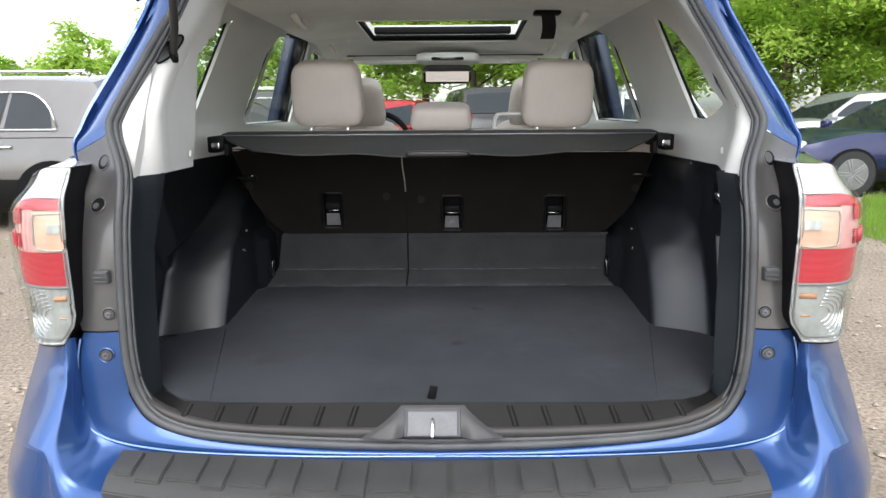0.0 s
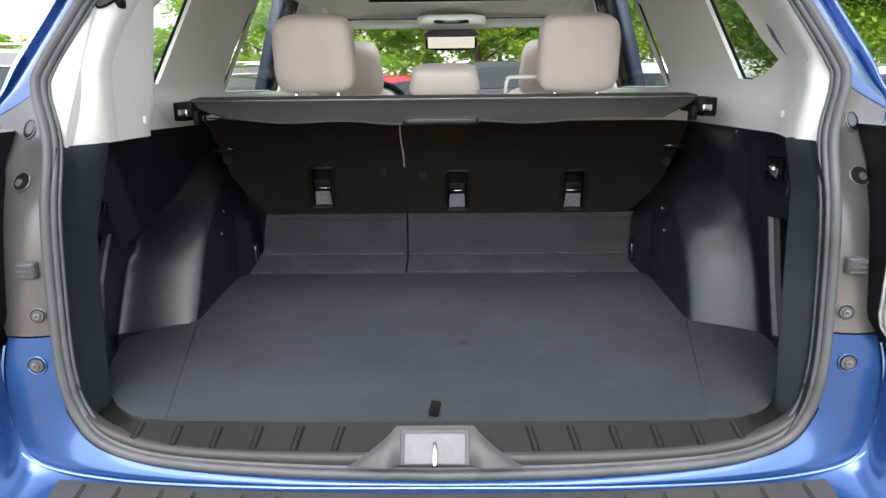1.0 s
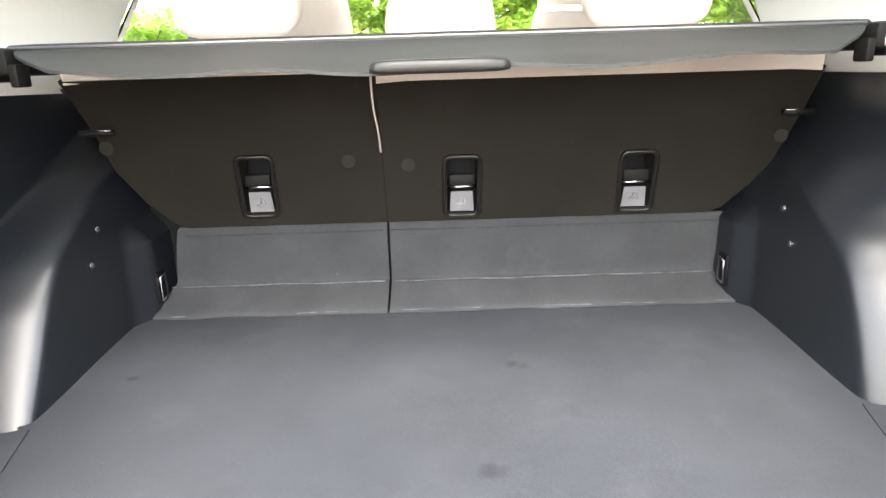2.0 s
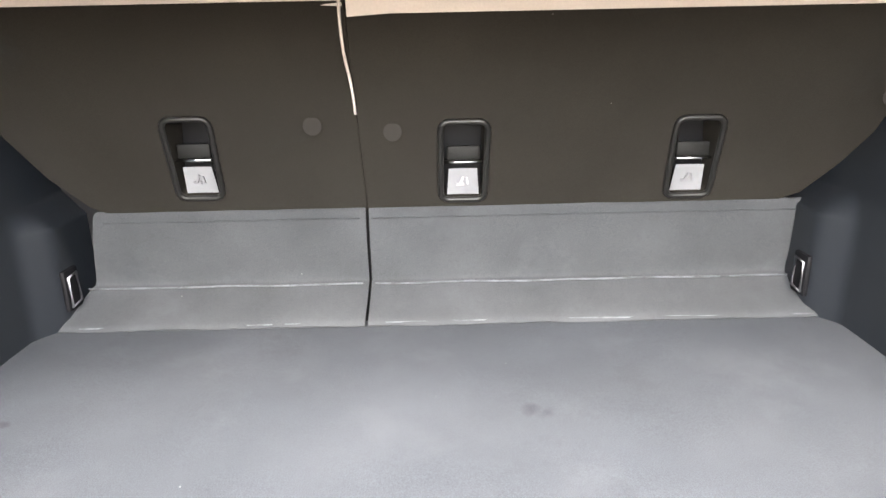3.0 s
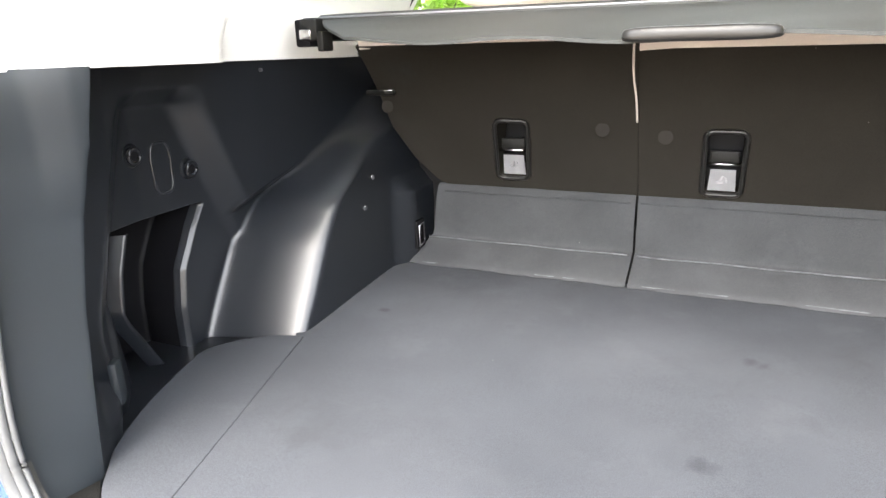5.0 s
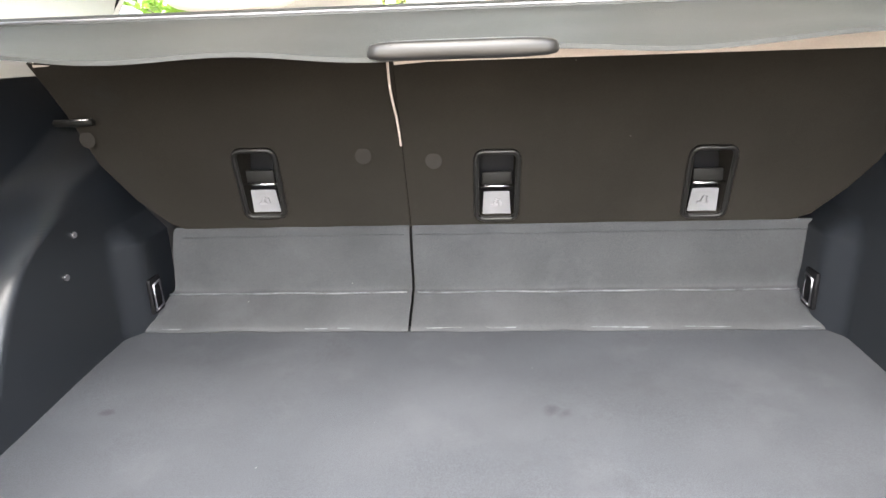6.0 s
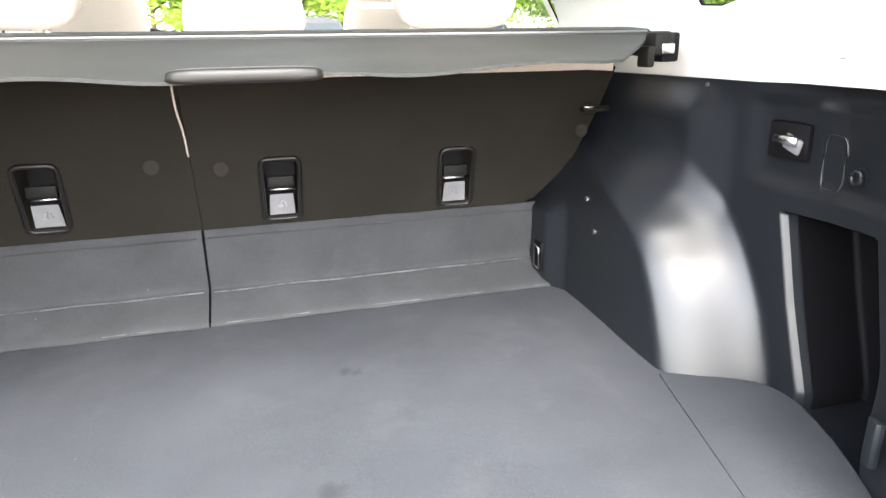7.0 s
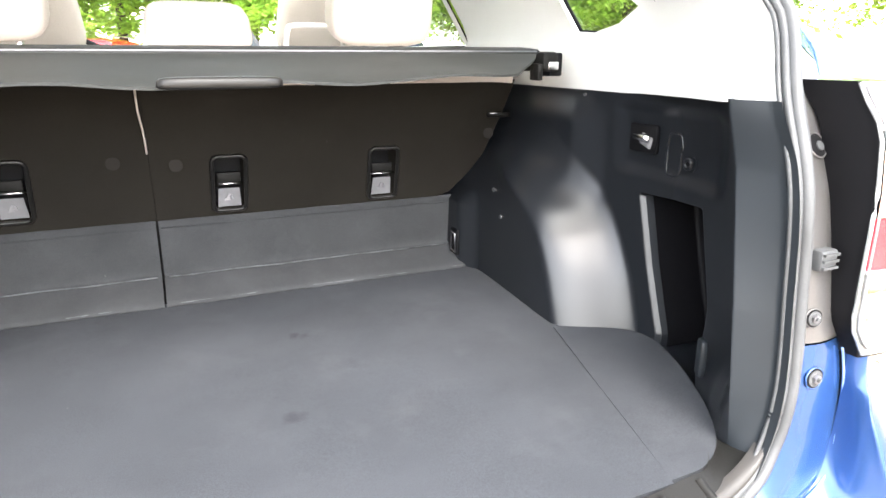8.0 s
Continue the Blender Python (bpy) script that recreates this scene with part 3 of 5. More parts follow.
def creased(st):
    """A station with its ridge and the edge of its shoulder held tight."""
    st = [np.array(p, float) for p in st]
    return (st[:3] + [st[3] * .75 + st[2] * .25, st[3] * .90 + st[2] * .05 + st[4] * .05, st[3] * .65 + st[4] * .35, st[4] * .9 + st[5] * .1]
            + [st[5] * .88 + st[4] * .12, st[5] * .94 + st[4] * .03 + st[6] * .03, st[5] * .86 + st[6] * .14] + st[6:])


cols = [spline(creased(st), 96) for st in BUMPER]
rows = [spline([c[i] for c in cols], 54) for i in range(97)]
full = [[p * np.array((-1, 1, 1)) for p in r[:0:-1]] + list(r) for r in rows]
part("bumper", loft(full, flip=True), M_BLUE, car, "blue painted rear bumper")
# the seam's edge highlight, coloured in as a thin lighter blue tube
both("seam_edge", tube([p + np.array((0, -.005, .0015)) for p in fo[::3] if p[2] < .886], .0019, 6), M_EDGE, car, "seam edge with its highlight in lighter blue")

# step pad on the bumper with its tread blocks
def pad_at(x, t):
    """A point on the bumper's top at x; t from the far edge to the near edge of the step pad."""
    ax = abs(x)
    yf = -.266 + .026 * (ax / .6) ** 2
    yn = -.402 + .076 * (ax / .6) ** 2
    y = yf + (yn - yf) * t
    z = .664 + .009 * (ax / .6) ** 2 * (1 - t) - .008 * t - .02 * max(0, t - .55) ** 2 * 4
    return Vector((x, y, z))


def pad_piece(x0, x1, t0, t1, up, nx=4, nt=6, flare=0.0):
    top = [[pad_at(x0 + (x1 - x0) * i / nx * 1.0, t0 + (t1 - t0) * j / nt) + Vector((0, 0, up)) for i in range(nx + 1)] for j in range(nt + 1)]
    low = [[p - Vector((0, 0, .014)) for p in r] for r in top]
    bm = merge(loft(top))
    rim = [top[0], low[0]], [low[-1], top[-1]]
    for a, b in rim:
        bm = merge(bm, loft([a, b]))
    bm = merge(bm, loft([[r[0] for r in low], [r[0] for r in top]]), loft([[r[-1] for r in top], [r[-1] for r in low]]))
    bmesh.ops.remove_doubles(bm, verts=bm.verts, dist=1e-5)
    bmesh.ops.recalc_face_normals(bm, faces=bm.faces)
    sharp = [e for e in bm.edges if len(e.link_faces) == 2 and e.calc_face_angle(0) > 0.8]
    bmesh.ops.bevel(bm, geom=sharp, offset=.0025, segments=2, affect="EDGES")
    return bm


pad = part("step_pad", pad_piece(-.588, .588, 0, 1.0, .006, 30, 8), M_PAD, car, "grey black plastic bumper step pad")
CUTS = [-.535, -.478, -.411, -.361, -.287, -.236, -.164, -.115, -.037, .026, .098, .145, .207, .27, .328, .404, .475, .541]
edges = [-.580] + CUTS + [.580]
for i, (a, b) in enumerate(zip(edges, edges[1:])):
    part("tread_block", pad_piece(a + .0035, b - .0035, .10, .80 if i % 2 else .72, .011), M_PAD, pad)

# sill tread inside the opening
def sill_at(x, t):
    """A point of the sill trim: x across the car, t from the carpet's edge down to the seal."""
    ax = abs(x)
    i = int(np.argmin([abs(p[0] - ax) + (10 if p[2] > .80 else 0) for p in so]))
    low = inward(so[i], .038, .003)
    top = Vector((min(ax, .548), -.206 + .012 * smooth(.36, .48, ax) + .055 * smooth(.47, .56, ax), .748))
    p = top * (1 - t) + Vector((ax, low[1], low[2])) * t
    return Vector((math.copysign(p.x, x), p.y, p.z))


sill = part("sill_trim", loft([[sill_at(x, t) for x in np.linspace(-.552, .552, 120)] for t in np.linspace(-.15, 1, 8)]), M_GRAIN, car, "black plastic sill trim")
for s in (-1, 1):
    for k in range(6):
        x0 = s * (.145 + .064 * k)
        bm = loft([[sill_at(x0 + dx + s * .012 * t, t) + Vector((0, -h, h)) for dx, h in ((-.006, 0), (-.0035, .003), (.0035, .003), (.006, 0))] for t in np.linspace(.04, .92, 6)])
        part("tread_rib", bm, M_GRAIN, sill)
low = [p for p in so if p[2] < .78]
# shadow line between seal and body, laid in as a near-black tube
both("seal_gap", tube([inward(p, -.006, -.001) for p in low[::3]], .0045, 6), M_DARK, car, "dark line for the shadow in the gap under the rubber seal")
# broad upper lip of the seal along the sill
lip = [p for p in so if p[2] < .80 and p[0] > .10]
both("seal_flap", loft([[inward(p, .014 + (k - .014) * (1 - .85 * smooth(.695, .775, p[2])), dy) for p in lip] for k, dy in ((.018, -.003), (.024, -.006), (.031, -.006), (.036, -.003), (.039, .003), (.039, .012))]), M_GRIP, car)
# latch housing, plate and striker
hous = []
for t in np.linspace(0, 1, 11):
    hw = .060 + .076 * t ** 1.15
    row = []
    for x in np.linspace(-hw, hw, 41):
        e = abs(x) / hw
        side = smooth(.052, .075, abs(x))
        row.append((x, -.212 - .034 * t - .006 * math.sin(math.pi * t) - .010 * side * math.sin(math.pi * e) * t, .7515 - .047 * t - .004 * smooth(.85, 1, e) * t))
    hous.append(row)
latch = part("latch_housing", loft(hous), M_HOUSING, car, "smooth dark grey latch surround")
lean = Matrix.Rotation(radians(-36), 4, "X")
part("latch_bezel", box((0, -.2345, .7275), (.106, .006, .054), .003, turn=lean), M_RUBBER, latch)
part("latch_plate", box((0, -.2385, .7275), (.094, .004, .046), .003, turn=lean), M_PLATE, latch, "grey latch plate")
part("striker", tube([(0, -.236, .735), (0, -.246, .734), (0, -.258, .712), (0, -.250, .704)], .0030, 8), M_CHROME, latch, "bright metal striker loop")

# ---------------------------------------------------------------- inner trim
FLOOR = [(.43, -.19), (.485, -.183), (.541, -.148), (.592, -.079), (.643, .02), (.672, .10), (.677, .135), (.668, .175), (.609, .221), (.552, .247)]
FLOOR_L = [(.43, -.19), (.479, -.180), (.523, -.150), (.553, -.116), (.578, -.084), (.612, -.017), (.637, .049), (.653, .106), (.660, .160), (.609, .221), (.552, .247)]
SEAL_Z = [p[2] for p in so][::-1]
SEAL_X = [p[0] for p in so][::-1]
SEAL_Y = [p[1] for p in so][::-1]


def seal_y(z):
    return float(np.interp(z, SEAL_Z, SEAL_Y)) + .004


def seal_x(z):
    return float(np.interp(z, SEAL_Z, SEAL_X)) - .016


def lin(a, b, v):
    """0 to 1 from a to b, straight between."""
    return min(1.0, max(0.0, (v - a) / (b - a)))


def corner(z, s):
    """The upright ridge where the corner panel beside the seal meets the side wall: its half width and its place."""
    zs = [.75, .82, .93, 1.03, 1.10, 1.18]
    if s > 0:
        return float(np.interp(z, zs, [.548, .546, .546, .552, .557, .556])), float(np.interp(z, zs, [-.160, -.153, -.139, -.119, -.104, -.092]))
    return float(np.interp(z, zs, [.552, .553, .555, .557, .552, .546])), float(np.interp(z, zs, [-.122, -.115, -.101, -.080, -.068, -.064]))


def lower_wall(y, z, s=1):
    """Half width of the black lining at (y, z): corner panel, straight wall, wheel arch."""
    xr, e = corner(z, s)
    if y < e:
        y0, x0 = seal_y(z) + .004, seal_x(z) + .002
        wall = x0 + (xr - x0) * lin(y0, e, y)
        if s < 0:
            # a narrow facet that widens towards the top of the ridge
            w = .022 * lin(1.03, 1.18, z)
            wall -= .007 * lin(1.03, 1.10, z) * lin(e - w - .035, e - w, y)
    else:
        wall = float(np.interp(y, [e, e + .045, .05, .12, .35, .55, .75], [xr - (.007 * lin(1.03, 1.10, z) if s < 0 else 0), .642, .664, .677, .676, .668, .655]))
    wall -= .012 * smooth(1.09, 1.19, z)
    if z < .90 and y > e:
        rim = FLOOR if s > 0 else FLOOR_L
        foot = float(np.interp(y, [p[1] for p in rim[:8]], [p[0] for p in rim[:8]])) + .003
        t = smooth(.88, .765, z) * smooth(.05, -.01, y)
        wall = wall * (1 - t) + min(wall, max(foot, xr)) * t
    if s < 0:
        # recessed plate for the hooks, its sloping front facet, and the hollow below the shelf above the arch
        far, near, rear = .266 - (z - .95) * .435, .300 - (z - .95) * .41, .055 + (z - .966) * .36
        shelf = .931 + .24 * (y - .261)
        mask = lin(1.142, 1.116, z) * lin(rear - .038, rear, y) * lin(near, far, y)
        hollow = .75 * lin(shelf + .010, shelf - .010, z) * lin(rear - .038, rear, y) * lin(.62, .42, y)
        wall += (.030 + .004 * lin(rear, far, y)) * max(mask, hollow)
    else:
        wall += .010 * smooth(1.02, 1.05, z) * smooth(1.155, 1.13, z) * smooth(-.01, .03, y) * smooth(.29, .24, y)
        wall -= .028 * lin(.300, .372, y) * smooth(1.165, 1.10, z)
    if s > 0:
        yi = glide(z, [.735, .808, .871, .915, .955, 1.0, 1.05, 1.10, 1.2], [.252, .280, .310, .342, .40, .54, .76, .98, 1.3])
        yo = glide(z, [.735, .775, .844, .909, .955, 1.01, 1.06, 1.12, 1.2], [.170, .181, .205, .240, .272, .325, .39, .48, .62])
    else:
        yi = glide(z, [.735, .80, .853, .907, .955, 1.0, 1.05, 1.10, 1.2], [.249, .298, .332, .370, .43, .58, .80, 1.0, 1.3])
        yo = glide(z, [.735, .757, .823, .885, .929, .978, 1.03, 1.08, 1.12, 1.2], [.212, .222, .260, .303, .354, .449, .56, .66, .74, .85])
    k = lin(yo, yi, y)
    k = k - .06 * math.sin(2 * math.pi * k) if s > 0 else 1 - (1 - k) ** 1.5
    if s < 0:
        k *= 1 - smooth(.97, 1.07, z) * smooth(.74, .44, y)
    arch = .551 + .014 * smooth(.25, .6, y) + (.075 if s > 0 else .050) * smooth(.92, 1.10, z) * smooth(.40, .62, y)
    wall = wall * (1 - k) + min(wall, arch) * k
    # raised plate that carries the lashing ring beside the seat
    wall -= .030 * lin(.598, .640, y) * lin(.935, .900, z)
    return wall


def pocket_edges(z, s):
    """Rear and front edge of the side pocket at a height, and its top."""
    if s > 0:
        return np.interp(z, [.74, .826, .857, 1.008], [-.02, .0, .008, .048]), np.interp(z, [.763, .809, .882, 1.008], [.120, .136, .160, .194]), 1.008
    return np.interp(z, [.74, .80, .885, .962], [.060, .050, .040, .055]), np.interp(z, [.75, .806, .868, .928, .962], [.168, .168, .178, .212, .236]), .962


def lining_sheet(s, lo=-9.0, hi=9.0):
    """Grid over the lining, its columns bent to run along the corner and the pocket's edges; u is the flat coordinate."""
    U0, U1 = .045, .18
    us = sorted(set([round(v, 4) for v in np.linspace(-.22, .76, 231)] + [-.06] + [round(U0 + k * .003, 4) for k in range(-5, 4)] + [round(U1 + k * .0035, 4) for k in range(-3, 9)]))
    us = [u for u in us if lo <= u <= hi]
    top = 1.008 if s > 0 else .962
    zs = sorted(set([round(v, 4) for v in np.linspace(.735, 1.183, 150)] + [round(top + k * .003, 4) for k in range(-2, 3)]))
    grid = []
    for z in zs:
        row = []
        e0, e1, _ = pocket_edges(min(z, top), s)
        fade = smooth(1.12, top, z)
        bend = [-.22, corner(z, s)[1], U0 + (e0 - U0) * fade, U1 + (e1 - U1) * fade, .45, .76]
        for u in us:
            y = float(np.interp(u, [-.22, -.06, U0, U1, .45, .76], bend))
            yy = max(y, seal_y(z) - .014)
            high = 1.178 - (.014 if s > 0 else .004) * smooth(-.05, .2, yy)
            zz = .735 + (z - .735) * (high - .735) / .448
            deep = (.085 if s < 0 else .112) * (smooth(U0 - .012, U0 + .006, u) if s < 0 else smooth(U0 - .004, U0 + .003, u)) * (.08 * lin(U1 + .007, U1, u) + .92 * lin(U1, U1 - .0035, u)) * smooth(top + .004, top - .004, z)
            soft = .009 * smooth(.16, .19, yy)
            x = (lower_wall(yy, zz, s) if soft < .001 else sum(w * lower_wall(yy + soft * d, zz, s) for w, d in ((.15, -1), (.22, -.5), (.26, 0), (.22, .5), (.15, 1)))) + deep
            t = smooth(.020, 0, yy - seal_y(zz))
            row.append((s * (x * (1 - t) + min(x, seal_x(zz)) * t), yy, zz))
        grid.append(row)
    return loft(grid, flip=s < 0)


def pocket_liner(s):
    """Added near-black sheet before the pocket's back and front wall: the pocket's shade as colour."""
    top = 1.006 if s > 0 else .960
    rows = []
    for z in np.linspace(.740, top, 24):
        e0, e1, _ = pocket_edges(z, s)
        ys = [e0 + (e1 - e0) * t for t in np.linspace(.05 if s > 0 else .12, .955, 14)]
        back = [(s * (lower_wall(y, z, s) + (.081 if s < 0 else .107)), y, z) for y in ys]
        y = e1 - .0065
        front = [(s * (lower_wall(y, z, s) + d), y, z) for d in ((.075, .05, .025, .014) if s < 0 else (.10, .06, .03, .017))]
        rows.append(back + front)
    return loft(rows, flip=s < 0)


rlin = part("side_lining", lining_sheet(1, -.06), M_BLACK, car, "moulded black plastic cargo side lining")
llin = part("side_lining", lining_sheet(-1, -.06), M_BLACK, car, "moulded black plastic cargo side lining")
for s, lining in ((1, rlin), (-1, llin)):
    part("corner_panel", lining_sheet(s, -.3, -.06), M_PANEL, lining, "matte black corner panel beside the seal")
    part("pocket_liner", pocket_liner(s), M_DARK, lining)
    part("pocket_floor", box((s * .665, .09, .733), (.25, .30, .012), .002), M_BLACK, lining)
    for y, z in ((.528, .95), (.485, .901)):
        part("clip", disc((s * (lower_wall(y, z) - .001), y, z), .0045, .005, 12, "X"), M_STEEL, lining)
    part("clip", disc((s * (lower_wall(.36, 1.155) - .001), .36, 1.155), .003, .004, 10, "X"), M_STEEL, lining)
    part("lashing_ring", tube([(s * .528, y, z) for y, z in ((.644, .782), (.644, .826), (.666, .829), (.668, .785))], .0022, 6, closed=True), M_STEEL, lining, "grey metal lashing ring")
    part("ring_recess", box((s * .534, .657, .806), (.008, .036, .062), .003), M_DARK, lining)
    hooks = ((.091, 1.064),) if s > 0 else ((.116, 1.053), (.219, 1.017))
    for y, z in hooks:
        xw = lower_wall(y, z, s)
        r = .013 if s > 0 else .018
        hook = part("bag_hook", disc((s * (xw - .001), y, z), r, .006, 24, "X", r * .83), M_BLACK, lining, "round black bag hook")
        part("hook_ring", tube([(s * (xw - .008), y + .55 * r * math.cos(a), z + .55 * r * math.sin(a)) for a in np.linspace(0, 2 * math.pi, 21)[:-1]], .0030, 6, closed=True), M_BLACK, hook)
        part("hook_bore", disc((s * (xw - .006), y, z), .007, .004, 16, "X"), M_DARK, hook)
    yc, zc, hw, hh = (.136, 1.072, .0165, .034) if s > 0 else (.169, 1.027, .018, .037)
    out = []
    for k in range(33):
        a = 2 * math.pi * k / 32
        yy, zz = yc + hw * math.copysign(abs(math.cos(a)) ** .5, math.cos(a)), zc + hh * math.copysign(abs(math.sin(a)) ** .6, math.sin(a))
        out.append((s * (lower_wall(yy, zz, s) - .0005), yy, zz))
    part("finger_recess", tube(out[:-1], .0022, 6, closed=True), M_BLACK, lining)
    if s < 0:
        ridge = [(float(np.interp(z, [.75, .806, .827, .851, .905, .962], [.085, .055, .043, .035, .043, .063])), z) for z in np.linspace(.752, .956, 30)]
        part("pocket_rib", loft([[(s * (.700 - .018 * k), y - .006 + .014 * k, z) for k in (0, .35, .75, 1)] + [(s * .690, y + .013, z)] for y, z in ridge], flip=True), M_BLACK, lining)
    part("net_hook", box((s * .612, -.040, .806), (.012, .022, .058), .005, turn=Matrix.Rotation(radians(-s * 28), 4, "Z")), M_PANEL, lining)
lampbox = part("cargo_lamp", box((.683, .207, 1.091), (.010, .068, .048), .004), M_DARK, rlin, "small cargo lamp with a bright reflector")
part("lamp_bulb", tube([(.676, .186, 1.091), (.676, .224, 1.094)], .007, 8), M_CHROME, lampbox)
part("reflector", box((.678, .196, 1.088), (.004, .030, .020), .003, turn=Matrix.Rotation(radians(18), 4, "X")), M_LABEL, lampbox)

# pale trim above, with the quarter and door windows
QUARTER = [(.452, 1.270), (.665, 1.562), (.61, 1.535), (.53, 1.493), (.43, 1.425), (.345, 1.352), (.27, 1.306), (.32, 1.280), (.39, 1.266)]
QUARTER_L = [(.50, 1.272), (.70, 1.560), (.64, 1.545), (.563, 1.509), (.50, 1.465), (.43, 1.425), (.37, 1.36), (.325, 1.306), (.34, 1.280), (.40, 1.268)]
REARDOOR = [(.93, 1.245), (1.22, 1.56), (1.30, 1.592), (1.70, 1.597), (1.58, 1.245)]
FRONTDOOR = [(1.78, 1.24), (1.86, 1.57), (2.05, 1.565), (2.60, 1.20)]


def pillar_ridge(z, s):
    """The soft upright ridge of the pale pillar trim beside the seal."""
    zs = [1.17, 1.25, 1.30, 1.36, 1.425, 1.55, 1.62]
    if s > 0:
        xr, yr = np.interp(z, zs, [.556, .585, .598, .58, .560, .51, .45]), np.interp(z, zs, [-.092, -.06, -.03, .008, .05, .15, .22])
    else:
        xr, yr = np.interp(z, zs, [.545, .545, .545, .547, .548, .505, .45]), np.interp(z, zs, [-.064, -.062, -.058, .0, .09, .18, .24])
    return min(float(xr), seal_x(z) + .003), max(float(yr), seal_y(z) + .012)


def pillar_column(s):
    """The trim's rear face: from the seal round the ridge and a little way along the side."""
    rows = []
    for z in np.linspace(1.172 if s > 0 else 1.176, 1.605, 60):
        xr, yr = pillar_ridge(z, s)
        a, r = np.array((seal_x(z) + .004, seal_y(z) + .002)), np.array((xr, yr))
        b = r + np.array((.36 if s > 0 else .05, 1.0)) * .07
        p, q = r + (a - r) * .45, r + (b - r) * .35
        row = [a, a * .5 + p * .5] + [p * (1 - t) ** 2 + 2 * r * t * (1 - t) + q * t * t for t in np.linspace(0, 1, 8)] + [q * .4 + b * .6, b + np.array((.005, .004))]
        rows.append([(s * (c[0] - .002), c[1], z) for c in row])
    return loft(rows, flip=s < 0)


def upper_wall(y, z, s=1):
    x = float(np.interp(z, [1.16, 1.2, 1.235, 1.255, 1.30, 1.40, 1.50, 1.57, 1.60, 1.625], [.662, .660, .668, .690, .694, .678, .655, .622, .590, .53]))
    xr, yr = pillar_ridge(z, s)
    face = xr + .018 if y < yr + .045 else xr + (.36 if s > 0 else .05) * (y - yr)
    if s < 0:
        ye = np.interp(z, [1.22, 1.30, 1.36, 1.42, 1.48], [.175, .188, .20, .215, .31])
        face += max(0.0, x - face) * smooth(ye - .05 * smooth(1.25, 1.18, z), ye + .045 + .06 * smooth(1.25, 1.18, z), y)
    return -math.log(math.exp(-150 * x) + math.exp(-150 * face)) / 150


def upper_place(y, z, s=1):
    yy = y
    if y < .25:
        yy = seal_y(z) + .004 + (y + .2) / .45 * (.25 - seal_y(z) - .004)
    return (upper_wall(yy, z, s), yy, z)


def unplace(y, z):
    """Where a real (y, z) lies on the flat pattern of the trim."""
    return (y if y >= .25 else -.2 + .45 * (y - seal_y(z) - .004) / (.25 - seal_y(z) - .004), z)


cuts = {s: [[unplace(*p) for p in poly] for poly in (q, REARDOOR, FRONTDOOR)] for s, q in ((1, QUARTER), (-1, QUARTER_L))}
OUT = {1: [(-.2, 1.172), (.0, 1.170), (.25, 1.164), (.80, 1.158)], -1: [(-.2, 1.176), (.0, 1.175), (.25, 1.172), (.80, 1.164)]}
REST = [(2.75, 1.10), (2.70, 1.2), (2.2, 1.60), (2.05, 1.62), (-.2, 1.62)]
for s in (1, -1):
    bm = plate(OUT[s] + REST, cuts[s], lambda y, z: upper_place(y, z, s), .018)
    trim_sheet = part("pillar_trim", bm if s > 0 else mirrored(bm), M_TRIM, car, "pale grey plastic pillar trim")
    part("pillar_face", pillar_column(s), M_TRIM, trim_sheet)
    part("trim_hook", box((s * (upper_wall(.10, 1.205, s) - .006), .10, 1.205), (.006, .009, .014), .002), M_TRIM, trim_sheet)
for poly, nm in ((QUARTER, "quarter_window"), (REARDOOR, "rear_door_window"), (FRONTDOOR, "front_door_window")):
    for s in (1, -1):
        deep = .014
        if nm == "quarter_window" and s < 0:
            poly = QUARTER_L
        pts = [(s * (upper_wall(max(y, .30), z) + deep), y, z) for y, z in poly]
        bm = bmesh.new()
        bm.faces.new([bm.verts.new(p) for p in pts])
        bmesh.ops.triangulate(bm, faces=bm.faces)
        w = part(nm, bm, M_PRIVACY if nm != "front_door_window" else M_TINT, car, "tinted side window")
        w.visible_shadow = False
        part("window_seal", tube(pts, .0042, 6, closed=True), M_DARK, w)
        reveal = loft([[(s * upper_wall(y, z), y, z) for y, z in poly + poly[:1]], [(s * (upper_wall(max(y, .30), z) + deep + .002), y, z) for y, z in poly + poly[:1]]])
        part("window_reveal", reveal, M_TRIM, w)

# outer skin of the sides, roof and front, with the same openings
def outer_place(y, z):
    x = float(np.interp(z, [.3, .55, .85, 1.0, 1.12, 1.2, 1.3, 1.45, 1.6, 1.66], [.82, .87, .885, .87, .82, .762, .742, .705, .65, .56]))
    x -= .05 * smooth(.45, .05, y) * smooth(.55, .80, z) * smooth(1.05, .95, z)
    x -= .13 * smooth(.25, -.12, y) ** 2 * smooth(1.0, 1.2, z) + .06 * smooth(2.2, 3.7, y) ** 2
    x -= .06 * smooth(.55, .22, y) * smooth(1.19, 1.30, z)
    return (x, y, z)


ARCH_R = [(.53 + .36 * math.cos(a), .34 + .36 * math.sin(a)) for a in np.linspace(math.pi, 0, 15)]
ARCH_F = [(3.17 + .36 * math.cos(a), .34 + .36 * math.sin(a)) for a in np.linspace(math.pi, 0, 15)]
SKIN = [(.2, .34), (.05, .88), (-.06, 1.2), (.04, 1.40), (.2, 1.64), (2.05, 1.64), (2.9, 1.10), (3.9, .95), (4.05, .6), (4.0, .34)] + ARCH_F[::-1] + ARCH_R[::-1]
SKIN_QUARTER = [(.64, 1.262), (.82, 1.575), (.58, 1.57), (.45, 1.50), (.36, 1.425), (.275, 1.352), (.21, 1.306), (.25, 1.275), (.35, 1.262)]
